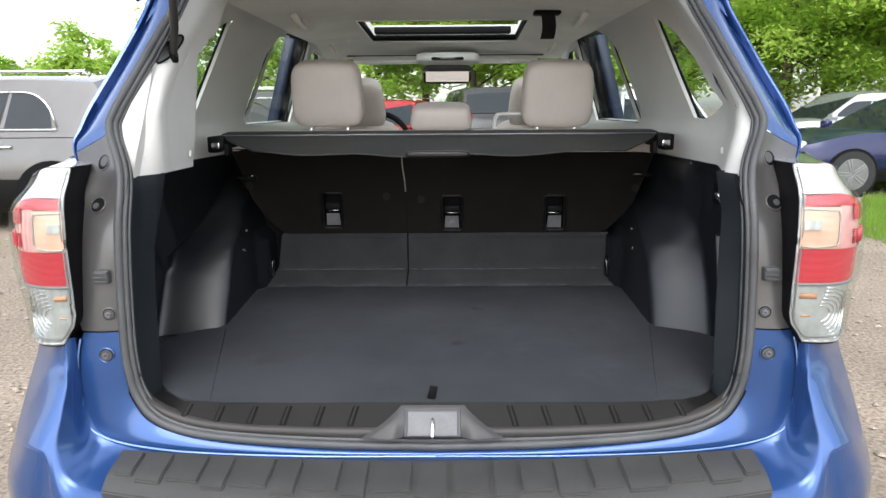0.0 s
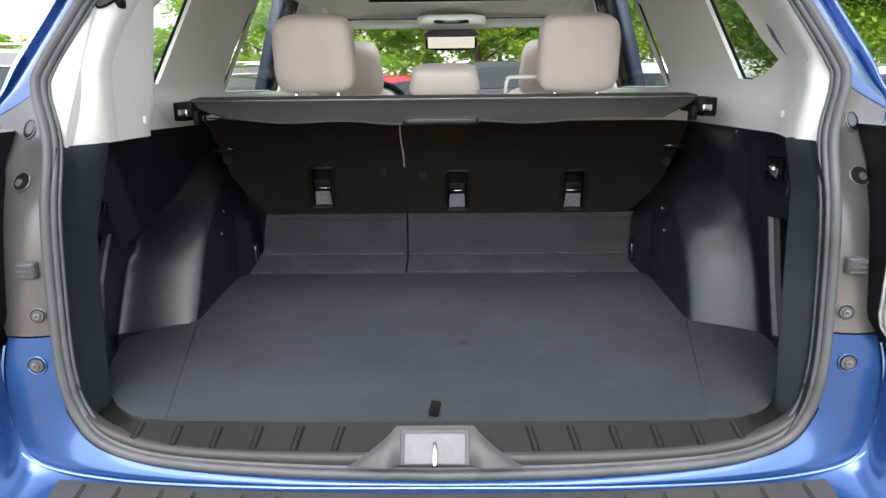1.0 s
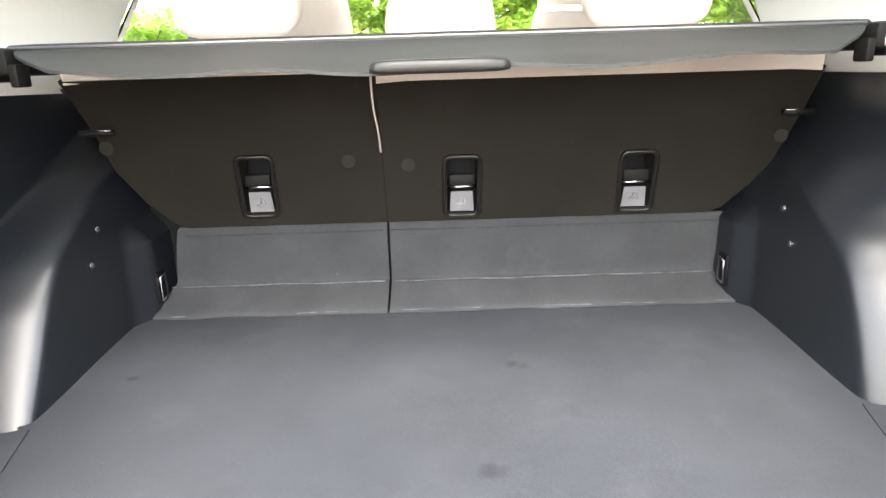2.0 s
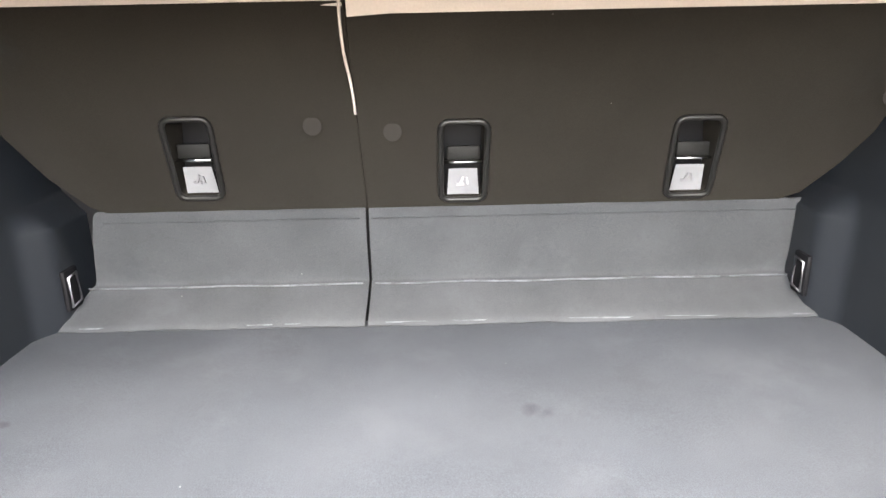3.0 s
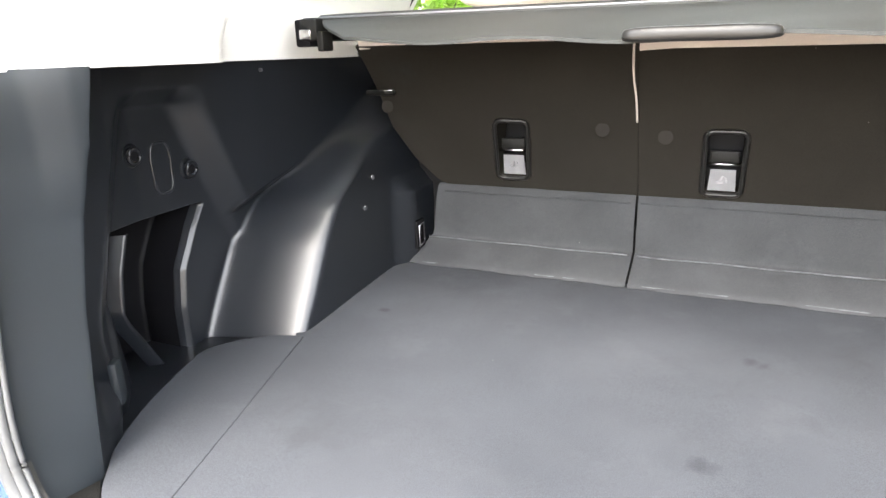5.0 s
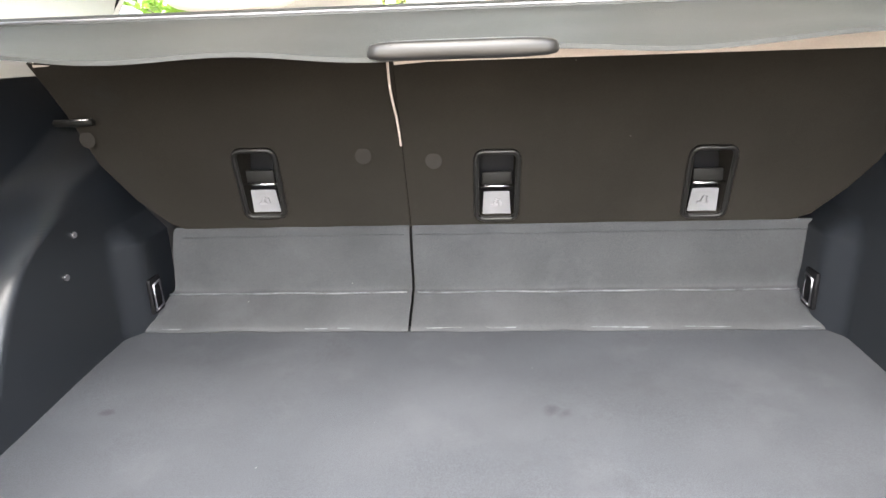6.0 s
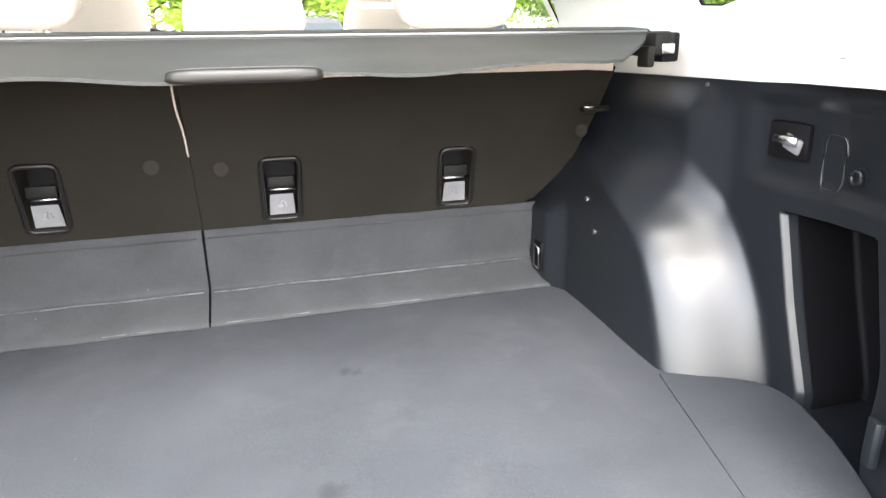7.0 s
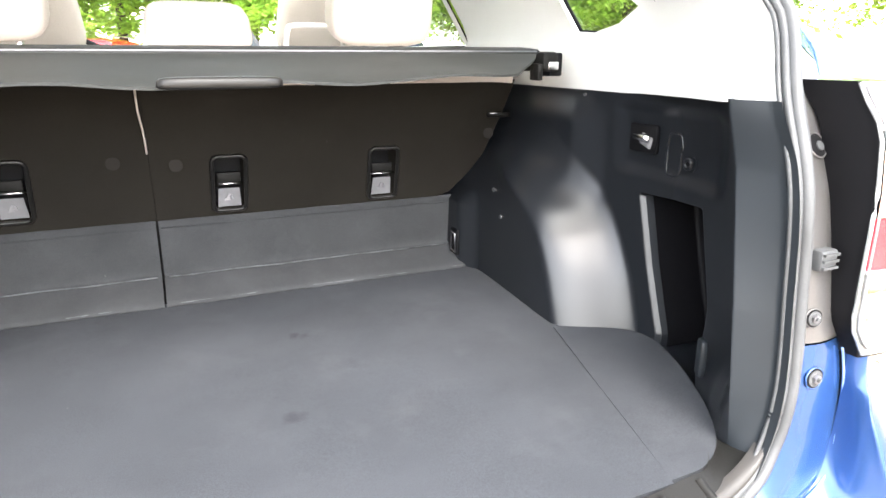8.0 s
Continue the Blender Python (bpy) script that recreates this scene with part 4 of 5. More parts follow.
SKIN_DOORS = [(.93, 1.24), (1.22, 1.575), (1.60, 1.60), (1.86, 1.60), (2.07, 1.60), (2.69, 1.20)]
skin = plate(SKIN, [SKIN_QUARTER, SKIN_DOORS], outer_place, .09)
both("a_pillar", plate([(2.03, 1.60), (2.58, 1.20), (2.70, 1.20), (2.08, 1.60)], [], lambda y, z: (outer_place(y, z)[0] - .004, y, z), .06, .02, (-1, 0, 0)), M_DARK, car, "black windscreen pillar")
both("b_pillar", plate([(1.66, 1.22), (1.80, 1.22), (1.86, 1.60), (1.74, 1.60)], [], lambda y, z: (outer_place(y, z)[0] - .004, y, z), .06, .02, (-1, 0, 0)), M_DARK, car, "black pillar between the doors")
both("body_side", skin, M_BLUE, car, "blue painted body side")
part("roof", loft([[(x, y, 1.70 - .05 * (abs(x) / .56) ** 2.2 - .03 * smooth(1.4, 2.1, y)) for x in np.linspace(-.57, .57, 15)] for y in np.linspace(.20, .98, 5)]), M_BLUE, car)
part("roof", loft([[(x, y, 1.70 - .05 * (abs(x) / .56) ** 2.2 - .03 * smooth(1.4, 2.1, y)) for x in np.linspace(-.57, .57, 15)] for y in np.linspace(1.86, 2.1, 4)]), M_BLUE, car)
for s in (-1, 1):
    part("roof", loft([[(s * x, y, 1.70 - .05 * (abs(x) / .56) ** 2.2) for x in np.linspace(.40, .57, 5)] for y in np.linspace(.98, 1.86, 5)]), M_BLUE, car)
part("bonnet", loft([[(x, y, 1.12 - .10 * smooth(2.9, 3.95, y) - .05 * (abs(x) / .8) ** 3) for x in np.linspace(-.82, .82, 17)] for y in np.linspace(2.85, 3.95, 10)]), M_BLUE, car)
part("nose", loft([[(x, 3.95 + .10 * (1 - (x / .82) ** 2) * t, 1.0 - .66 * t) for x in np.linspace(-.82, .82, 15)] for t in np.linspace(0, 1, 6)]), M_BLUE, car)
part("underbody", box((0, 2.0, .36), (1.6, 3.9, .08), .02), M_DARK, car)
ws = part("windscreen", loft([[(x * (1 + .12 * t), 2.14 + .78 * t - .05 * (x / .6) ** 2, 1.60 - .48 * t) for x in np.linspace(-.62, .62, 13)] for t in np.linspace(0, 1, 8)]), M_GLASS, car, "clear windscreen")
ws.visible_shadow = False


def wheel(center, parent, r=.345):
    x, y, z = center
    s = 1 if x > 0 else -1
    w = part("wheel", disc((x, y, z), r, .21, 40, "X"), M_TYRE, parent, "black tyre on an alloy rim")
    part("rim", disc((x + s * .106, y, z), r * .68, .02, 32, "X"), M_STEEL, w)
    for k in range(5):
        a = 2 * math.pi * k / 5
        part("spoke", box((x + s * .12, y + .11 * math.cos(a), z + .11 * math.sin(a)), (.02, .2, .05), .008, turn=Matrix.Rotation(a, 4, "X")), M_CHROME, w)
    return w


for y in (.53, 3.17):
    for s in (-1, 1):
        wheel((s * .77, y, .345), car)

# raised tailgate overhead and its gas struts
def gate_at(x, t, up=0.0):
    return (x, .20 - 1.02 * t, 1.72 + .52 * t - .05 * (x / .6) ** 2 + .02 * math.sin(t * 3) + up)


def gate_sheet(x0, x1, t0, t1):
    under = [[gate_at(x, t) for x in np.linspace(x0, x1, 9)] for t in np.linspace(t0, t1, 7)]
    over = [[gate_at(x, t, .05) for x in np.linspace(x0, x1, 9)] for t in np.linspace(t0, t1, 7)]
    return merge(loft(under), loft(over, flip=True), loft([under[0], over[0]]), loft([under[-1], over[-1]]),
                 loft([[r[0] for r in under], [r[0] for r in over]]), loft([[r[-1] for r in under], [r[-1] for r in over]]))


gate = part("tailgate", gate_sheet(-.62, .62, .52, 1.0), M_TRIM, car, "raised tailgate with pale inner lining and a window")
part("gate_top_rail", gate_sheet(-.62, .62, 0, .06), M_TRIM, gate)
for s in (-1, 1):
    part("gate_side_rail", gate_sheet(s * .56 - .06, s * .56 + .06, .06, .52), M_TRIM, gate)
# painted outer skin round the window, folded over the gate's edges
for x0, x1, t0, t1 in ((-.628, .628, .52, 1.012), (-.628, .628, -.008, .06), (-.628, -.50, .06, .52), (.50, .628, .06, .52)):
    sheet_over = [[gate_at(x, t, .054) for x in np.linspace(x0, x1, 9)] for t in np.linspace(t0, t1, 7)]
    part("gate_skin", loft(sheet_over, flip=True), M_BLUE, gate, "blue painted outer skin of the tailgate")
rim_over = [gate_at(x, 1.012, .054) for x in np.linspace(-.628, .628, 13)]
part("gate_edge", loft([rim_over, [(p[0], p[1], p[2] - .054) for p in rim_over]]), M_BLUE, gate)
for s in (-1, 1):
    rim_over = [gate_at(s * .628, t, .054) for t in np.linspace(-.008, 1.012, 13)]
    part("gate_edge", loft([rim_over, [(p[0], p[1], p[2] - .054) for p in rim_over]]), M_BLUE, gate)
gw = part("rear_window", loft([[gate_at(x, t, .03) for x in np.linspace(-.50, .50, 9)] for t in np.linspace(.06, .52, 7)]), M_GLASS, gate, "clear rear window")
gw.visible_shadow = False
part("gas_strut", tube([(-.549, .062, 1.410), (-.545, .055, 1.430), (-.529, .03, 1.462), (-.507, -.02, 1.512), (-.481, -.08, 1.575), (-.46, -.16, 1.82)], .0085, 10), M_GRIP, car, "black tailgate strut")


def oval(k, dip):
    """A ring of the oval strut mount on the face of the pillar trim."""
    out = []
    for a in np.linspace(0, 2 * math.pi, 33)[:-1]:
        u, z = .50 + .36 * k * math.cos(a), 1.424 + .027 * k * math.sin(a) + .014 * k * math.cos(a)
        xr, yr = pillar_ridge(z, -1)
        x0, y0 = seal_x(z) + .004, seal_y(z) + .002
        out.append((-(x0 + (xr - x0) * u - .004 + dip), y0 + (yr - y0) * u, z))
    return out


sock = part("strut_socket", loft([oval(k, d) for k, d in ((1, 0), (.9, .0012), (.6, .0016), (.3, .0016), (.02, .0016))], closed=True), M_FLANGE, car, "grey oval strut mount in the trim")
part("socket_rim", tube(oval(1.0, -.001), .0022, 6, closed=True), M_DARK, sock)
part("strut_ball", cushion((-.552, .064, 1.408), (.020, .022, .024), .4, 1.0, 4), M_DARK, sock)
for s in (-1, 1):
    part("gate_hinge", tube([(s * .60, -.03, 1.60), (s * .592, -.02, 1.545), (s * .575, .0, 1.515)], .013, 8), M_DARK, car, "black gate hinge")

# headliner with the sunroof opening
def roof_in(x, y):
    return (x, y, 1.605 - .012 * smooth(.30, .56, abs(x)) - .03 * smooth(.45, .22, y) - .045 * smooth(1.80, 2.15, y))


SUN = [(-.30, 1.06), (.31, 1.06), (.345, 1.80), (-.325, 1.80)]
part("headliner", plate([(-.60, .19), (.60, .19), (.60, 2.16), (-.60, 2.16)], [SUN], roof_in, .06), M_HEAD, car, "pale fabric headliner")
part("sunroof_reveal", loft([[(*p, 1.60) for p in SUN + SUN[:1]], [(p[0] * 1.0, p[1], 1.675) for p in SUN + SUN[:1]]]), M_HEAD, car)
part("sunroof_frame", tube([(p[0] * .985, 1.07 + (p[1] - 1.06) * .975, 1.618) for p in SUN], .013, 8, closed=True), M_DARK, car, "black sunroof frame")
part("sunroof_beam", box((0, 1.75, 1.645), (.62, .05, .03), .006), M_DARK, car)
sg = part("sunroof_glass", loft([[(x, y, 1.695) for x in (-.40, .40)] for y in (.98, 1.86)]), M_TINT, car, "tinted sunroof glass")
sg.visible_shadow = False
# ---------------------------------------------------------------- cargo floor
floor_bed = thing("cargo_floor", "charcoal carpeted cargo floor, slightly dusty", "cargo floor")


def arc_x(y):
    """Where the hinge line between the floor's lid and its side panels runs."""
    return .43 + .115 * (y + .19) / .43


def floor_piece(poly):
    return plate(poly, [], lambda u, v: (u, v, .750 + .0012 * noise.noise((u * 6, v * 6, 0))), .05, .018, (0, 0, -1))


mid = [(-arc_x(-.19) + .0, -.194), (0, -.2), (arc_x(-.19), -.194), (arc_x(.24), .245), (.565, .25), (.58, .45), (.58, .62), (.55, .66), (-.55, .66), (-.58, .62), (-.58, .45), (-.565, .25), (-arc_x(.24), .245)]
part("lid", floor_piece(mid), M_CARPET, floor_bed, "charcoal carpeted floor lid")


def wing(edge):
    """A side panel of the floor, out to its curved edge."""
    rim = [tuple(p) for p in spline(edge, 40)]
    return floor_piece([(arc_x(-.188) + .0012, -.188)] + [(x, y) for x, y in rim[1:] if y > -.186] + [(arc_x(.24) + .0012, .243)])


part("side_panel", wing(FLOOR), M_CARPET, floor_bed)
part("side_panel", mirrored(wing(FLOOR_L)), M_CARPET, floor_bed)
part("floor_base", box((0, .22, .71), (1.36, .84, .03), .01), M_DARK, floor_bed)
part("pull_tab", box((-.001, -.180, .763), (.016, .008, .026), .002, turn=Matrix.Rotation(radians(12), 4, "Y")), M_DARK, floor_bed, "black pull tab")

# ---------------------------------------------------------------- rear seat
seat = thing("rear_seat", "folding rear seat with carpeted back and cream leather headrests", "car seat")


def seat_y(z):
    return .70 - (z - .905) * .45


def seat_place(u, v):
    return (u, seat_y(v), v)


def rrect(x0, x1, z0, z1, r=.012, n=4, lean=0.0):
    out = []
    for cx, cz, a0 in ((x1 - r, z0 + r, -90), (x1 - r, z1 - r, 0), (x0 + r, z1 - r, 90), (x0 + r, z0 + r, 180)):
        for k in range(n + 1):
            a = radians(a0 + 90 * k / n)
            z = cz + r * math.sin(a)
            out.append((cx + r * math.cos(a) + lean * (z - z0), z))
    return out


ANCHORS = [(-.3365, .011, .075), (.041, .0, .01), (.3675, -.001, -.07)]
holes = [rrect(c - .028, c + .028, .923 + dz, 1.033 + dz, .010, 4, ln) for c, dz, ln in ANCHORS]
TOPZ, TOPR = 1.186, 1.174
right = [(-.0994, .905), (.50, .905), (.535, .918), (.575, .965), (.602, 1.01), (.614, 1.06), (.626, 1.106), (.637, TOPR), (-.0994, TOPR)]
left = [(-.1002, .905), (-.1002, TOPZ), (-.612, TOPZ), (-.600, 1.148), (-.588, 1.098), (-.578, 1.03), (-.545, .965), (-.505, .918), (-.48, .905)]
for poly, hs, nm in ((right, holes[1:], "wide"), (left, holes[:1], "narrow")):
    back = part("backrest", plate(poly, hs, seat_place, .05, .07, (0, .9, .4)), M_SEATBACK, seat, "backrest with a black carpeted rear")
    xs = [p[0] for p in poly]
    x0, x1 = min(xs) + (.002 if nm == "wide" else .008), max(xs) - (.008 if nm == "wide" else .002)
    tz = TOPR if nm == "wide" else TOPZ
    prof = [(seat_y(TOPZ) + .002, tz - .003), (seat_y(TOPZ) - .002, TOPZ + .016), (seat_y(TOPZ) + .006, TOPZ + .036), (seat_y(TOPZ) + .04, TOPZ + .05), (seat_y(TOPZ) + .10, TOPZ + .045), (seat_y(TOPZ) + .15, TOPZ - .03), (.78, .9), (.86, .75)]
    sp = spline(prof, 24)
    part("upholstery", loft([[(x, p[0], p[1] - .003 * smooth(.05, 0, min(x - x0, x1 - x))) for p in sp] for x in np.linspace(x0, x1, 30)]), M_LEATHER, back, "cream leather seat top")
# loose piping in the gap between the two backrests
part("piping", tube(spline([(-.101, seat_y(1.05) - .002, 1.05), (-.102, seat_y(1.09) - .005, 1.09), (-.106, seat_y(1.13) - .008, 1.13), (-.106, seat_y(1.17) - .006, 1.17), (-.104, seat_y(1.20), 1.20)], 14), .0019, 6), M_LEATHER, seat, "cream seat piping")
# added dark sheet behind the backrest gap, in place of its shade
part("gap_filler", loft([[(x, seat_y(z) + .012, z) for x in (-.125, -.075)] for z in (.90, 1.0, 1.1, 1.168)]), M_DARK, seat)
# tether anchors
for (c, dz, ln) in ANCHORS:
    z0, z1 = .923 + dz, 1.033 + dz
    ring = [(x, seat_y(z) - .003, z) for x, z in rrect(c - .032, c + .032, z0 - .004, z1 + .004, .012, 4, ln)]
    a = part("tether_anchor", tube(ring, .0042, 8, closed=True), M_BEZEL, seat, "black child seat tether anchor")
    cav = [[(x, seat_y(z) + d, z) for x, z in rrect(c - .0295, c + .0295, z0 - .0015, z1 + .0015, .010, 4, ln)] for d in (-.002, .045)]
    cav = [r + r[:1] for r in cav]
    part("cavity", merge(loft(cav), box((c, seat_y(.98 + dz) + .046, .98 + dz), (.062, .004, .118))), M_DARK, a)
    zb = .977 + dz
    foot, c = c, c + ln * .05
    part("anchor_bar", tube([(c - .029, seat_y(zb) + .006, zb), (c + .029, seat_y(zb) + .006, zb)], .0024, 8), M_CHROME, a, "bright anchor bar")
    part("flap", box((c, seat_y(.990 + dz) + .012, .990 + dz), (.046, .006, .020), .002), M_GRAIN, a)
    zl = .926 + dz
    c = foot + ln * .02
    lab = loft([[(c + (-.023 + .046 * i / 6) * (1 - .12 * t), seat_y(zl + .040 * t) + .004 + .006 * t + .002 * math.sin(math.pi * i / 6), zl + .040 * t) for i in range(7)] for t in np.linspace(0, 1, 5)])
    label = part("anchor_label", lab, M_LABEL, a, "white label with a small child seat symbol")
    zs = zl + .016
    part("symbol", merge(box((c - .004, seat_y(zs) + .005, zs), (.012, .002, .004)), box((c - .002, seat_y(zs + .006) + .005, zs + .006), (.0035, .002, .012), turn=Matrix.Rotation(radians(25), 4, "Y")),
                         box((c + .006, seat_y(zs + .005) + .005, zs + .005), (.003, .002, .010), turn=Matrix.Rotation(radians(-15), 4, "Y"))), M_STEEL, label)
for x, z in ((-.160, 1.035), (-.054, 1.0245), (-.575, 1.072), (.600, 1.058)):
    part("button", disc((x, seat_y(z) - .002, z), .0085, .006, 20, "Y", .0125), M_BUTTON, seat, "dark round fastener")
for s, x in ((-1, -.585), (1, .622)):
    bar = part("seat_striker", tube([(x + s * .02, seat_y(1.10) - .014, 1.100), (x - s * .012, seat_y(1.10) - .018, 1.100), (x - s * .040, seat_y(1.10) - .018, 1.101)], .0055, 8), M_GRAIN, seat, "black seat striker")
    # small highlight on the black bar, added as a thin bright wire
    part("striker_wire", tube([(x - s * .012, seat_y(1.10) - .0235, 1.104), (x - s * .038, seat_y(1.10) - .0235, 1.105)], .0013, 6), M_CHROME, bar)
# carpet flap that bridges floor and seat
def flap(x0l, x1l, x0h, x1h):
    prof = [(.622, .752), (.632, .760), (.672, .776), (.696, .789), (.703, .797), (.699, .83), (.697, .87), (.697, .902), (.700, .909)]
    prof = spline(prof, 30)
    rows = []
    for k, p in enumerate(prof):
        t = k / 30
        rows.append([(x0l + (x0h - x0l) * t + (x1l + (x1h - x1l) * t - x0l - (x0h - x0l) * t) * i / 40, p[0] + .0015 * noise.noise((i * .22, k * .2, x0l)), p[1] + .0022 * noise.noise((i * .3, 3, x0l)) * smooth(.5, .1, t)) for i in range(41)])
    bm = loft(rows)
    ext = bmesh.ops.extrude_face_region(bm, geom=list(bm.faces))
    bmesh.ops.translate(bm, vec=(0, .004, -.005), verts=[g for g in ext["geom"] if isinstance(g, bmesh.types.BMVert)])
    bmesh.ops.recalc_face_normals(bm, faces=bm.faces)
    return bm


part("carpet_flap", flap(-.100, .548, -.098, .545), M_FLAP, seat, "charcoal carpet flap with pressed creases")
part("carpet_flap", flap(-.545, -.1045, -.50, -.103), M_FLAP, seat, "charcoal carpet flap with pressed creases")
for x0, x1 in ((-.49, -.112), (-.094, .54)):
    part("flap_stitching", tube([(x, .6945, .893) for x in np.linspace(x0, x1, 20)], .0010, 5), M_FLAP, seat)
GAP = spline([(.622, .748), (.640, .756), (.680, .770), (.706, .784), (.712, .797), (.709, .83), (.707, .87), (.707, .91)], 20)
# added dark strip that gives the gap between the flaps its shade
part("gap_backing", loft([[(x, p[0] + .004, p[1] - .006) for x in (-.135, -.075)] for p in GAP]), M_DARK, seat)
# fold lines of the flaps: crease highlight and scuffed floor edge, both in paler colour
for x0, x1 in ((-.53, -.112), (-.094, .545)):
    for k, (y, z) in enumerate(((.6935, .7905), (.6265, .7545))):
        part("rubbed_fold", tube([(x, y + .0012 * noise.noise((x * 14, k, 2)), z + .0016 * noise.noise((x * 11, k, 0))) for x in np.linspace(x0, x1, 60)], .0016, 5), M_FOLD, seat)
for s in (-1, 1):
    # added dark board that shades the gap beside the seat
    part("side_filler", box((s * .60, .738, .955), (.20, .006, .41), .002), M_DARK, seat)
# headrests
for x, w, h, zc, tp in ((-.325, .212, .190, 1.344, .93), (.353, .212, .190, 1.340, .93), (.010, .19, .072, 1.276, .88)):
    lean = Matrix.Rotation(radians(14), 4, "X")
    hr = part("headrest", cushion((x, .625, zc), (w, .10, h), .45, tp, 10, lean), M_LEATHER, seat, "cream leather headrest")
    for s in (-1, 1):
        part("headrest_post", tube([(x + s * .055, .625, zc - h * .4), (x + s * .055, .64, 1.19)], .006, 8), M_CHROME, hr)
part("belt_guide", tube(spline([(.170, .66, 1.235), (.176, .66, 1.272), (.19, .66, 1.28), (.265, .66, 1.28), (.28, .66, 1.272), (.286, .66, 1.235)], 30), .0055, 8), M_TRIM, seat, "pale grey belt guide loop")
part("seat_cushion", cushion((0, 1.10, .80), (1.22, .55, .16), .3, 1, 8), M_LEATHER, seat)

# ---------------------------------------------------------------- cargo cover
cover = thing("cargo_cover", "black roll-up cargo cover, half drawn behind the seat", "cargo cover")
cas = [(.405, 1.219), (.398, 1.230), (.410, 1.236), (.47, 1.240), (.53, 1.238), (.545, 1.230), (.535, 1.218), (.47, 1.213), (.42, 1.215)]
part("cassette", loft([[(x, y, z) for y, z in cas + cas[:1]] for x in np.linspace(-.575, .588, 12)]), M_COVER, cover, "black cover cassette")
def edge_y(x):
    return .236 + .05 * (abs(x) / .47) ** 2.5


def sheet(lift=0.0):
    rows = []
    for t in np.linspace(0, 1, 22):
        rows.append([])
        for i in range(61):
            x = (-.565 + 1.143 * i / 60) * (1 - .185 * t ** 1.6) + .006 * t
            y = .405 + (edge_y(x) - .405) * t
            z = 1.230 - .030 * t - .010 * t * (1 - (x / .5) ** 2) + .0016 * noise.noise((x * 9, t * 3, 0)) * t + .003 * math.sin(x * 23) * t * t + lift
            rows[-1].append((x, y, z))
    return rows


bm = loft(sheet())
ext = bmesh.ops.extrude_face_region(bm, geom=list(bm.faces))
bmesh.ops.translate(bm, vec=(0, 0, -.004), verts=[g for g in ext["geom"] if isinstance(g, bmesh.types.BMVert)])
bmesh.ops.recalc_face_normals(bm, faces=bm.faces)
part("cover_sheet", bm, M_COVER, cover, "black vinyl cover sheet")
part("pull_handle", cushion((.006, .226, 1.192), (.158, .036, .016), .3, .96, 6), M_BEZEL, cover, "dark grip handle")
part("slot_strip", tube([(x, .400, 1.232) for x in np.linspace(-.57, .58, 10)], .0017, 6), M_STEEL, cover, "thin grey edge strip")
for s, x in ((-1, -.578), (1, .597)):
    part("end_cap", box((x, .44, 1.214), (.035, .13, .036), .008), M_GRAIN, cover)
    br = part("bracket", box((x + s * .014, .405, 1.209), (.028, .05, .042), .004), M_DARK, car, "black cover bracket in the trim")
    part("bracket_catch", box((x + s * .004, .378, 1.207), (.022, .012, .016), .003), M_CHROME, br)
    part("bracket_foot", box((x - s * .025, .385, 1.196), (.012, .03, .03), .003), M_GRAIN, cover)

# ---------------------------------------------------------------- front of the cabin
def front_seat(x, y):
    st = thing("front_seat", "cream leather front seat seen from behind", "car seat", "front seats", (x, y, .45))
    lean = Matrix.Rotation(radians(16), 4, "X")
    part("backrest", cushion((0, -.02, .48), (.50, .16, .66), .3, .82, 10, lean), M_LEATHER, st)
    part("headrest", cushion((0, -.13, .87), (.27, .11, .20), .45, .86, 10, lean), M_LEATHER, st)
    part("cushion", cushion((0, .30, .12), (.52, .55, .18), .3, 1, 8), M_LEATHER, st)
    return st


front_seat(-.36, 1.52)
front_seat(.41, 1.52)
part("dashboard", cushion((0, 2.62, 1.0), (1.42, .50, .22), .3, .95, 10), M_GRAIN, car, "black dashboard")
sw = part("steering_wheel", tube([(-.37 + .185 * math.cos(a), 2.22 + .06 * math.sin(a), 1.10 + .175 * math.sin(a)) for a in np.linspace(0, 2 * math.pi, 33)[:-1]], .016, 8, closed=True), M_GRAIN, car, "black steering wheel")
part("hub", cushion((-.37, 2.24, 1.09), (.16, .06, .12), .4, 1, 5), M_GRAIN, sw)
mir = part("rear_view_mirror", cushion((.02, 2.18, 1.460), (.25, .04, .07), .4, 1, 8), M_GRAIN, car, "rear-view mirror")
part("mirror_glass", box((.02, 2.156, 1.460), (.225, .004, .052), .0), M_MIRROR, mir, at=Matrix.Translation((.02, 2.156, 1.460)) @ Matrix.Rotation(radians(3), 4, "X") @ Matrix.Translation((-.02, -2.156, -1.460)))
part("mirror_stalk", tube([(.02, 2.19, 1.51), (.02, 2.22, 1.56)], .012, 8), M_GRAIN, mir)
con = part("overhead_console", cushion((.022, 2.02, 1.540), (.31, .27, .052), .3, 1, 8), M_HEAD, car, "pale overhead console")
part("mirror_foot", cushion((.022, 2.13, 1.508), (.30, .10, .045), .35, .55, 6), M_PLATE, con, "grey sensor housing")
part("console_switches", cushion((.022, 1.884, 1.532), (.158, .016, .018), .3, 1, 6), M_GRAIN, con)
part("map_lamp", box((.022, 1.876, 1.530), (.07, .006, .006), .002), M_STEEL, con)
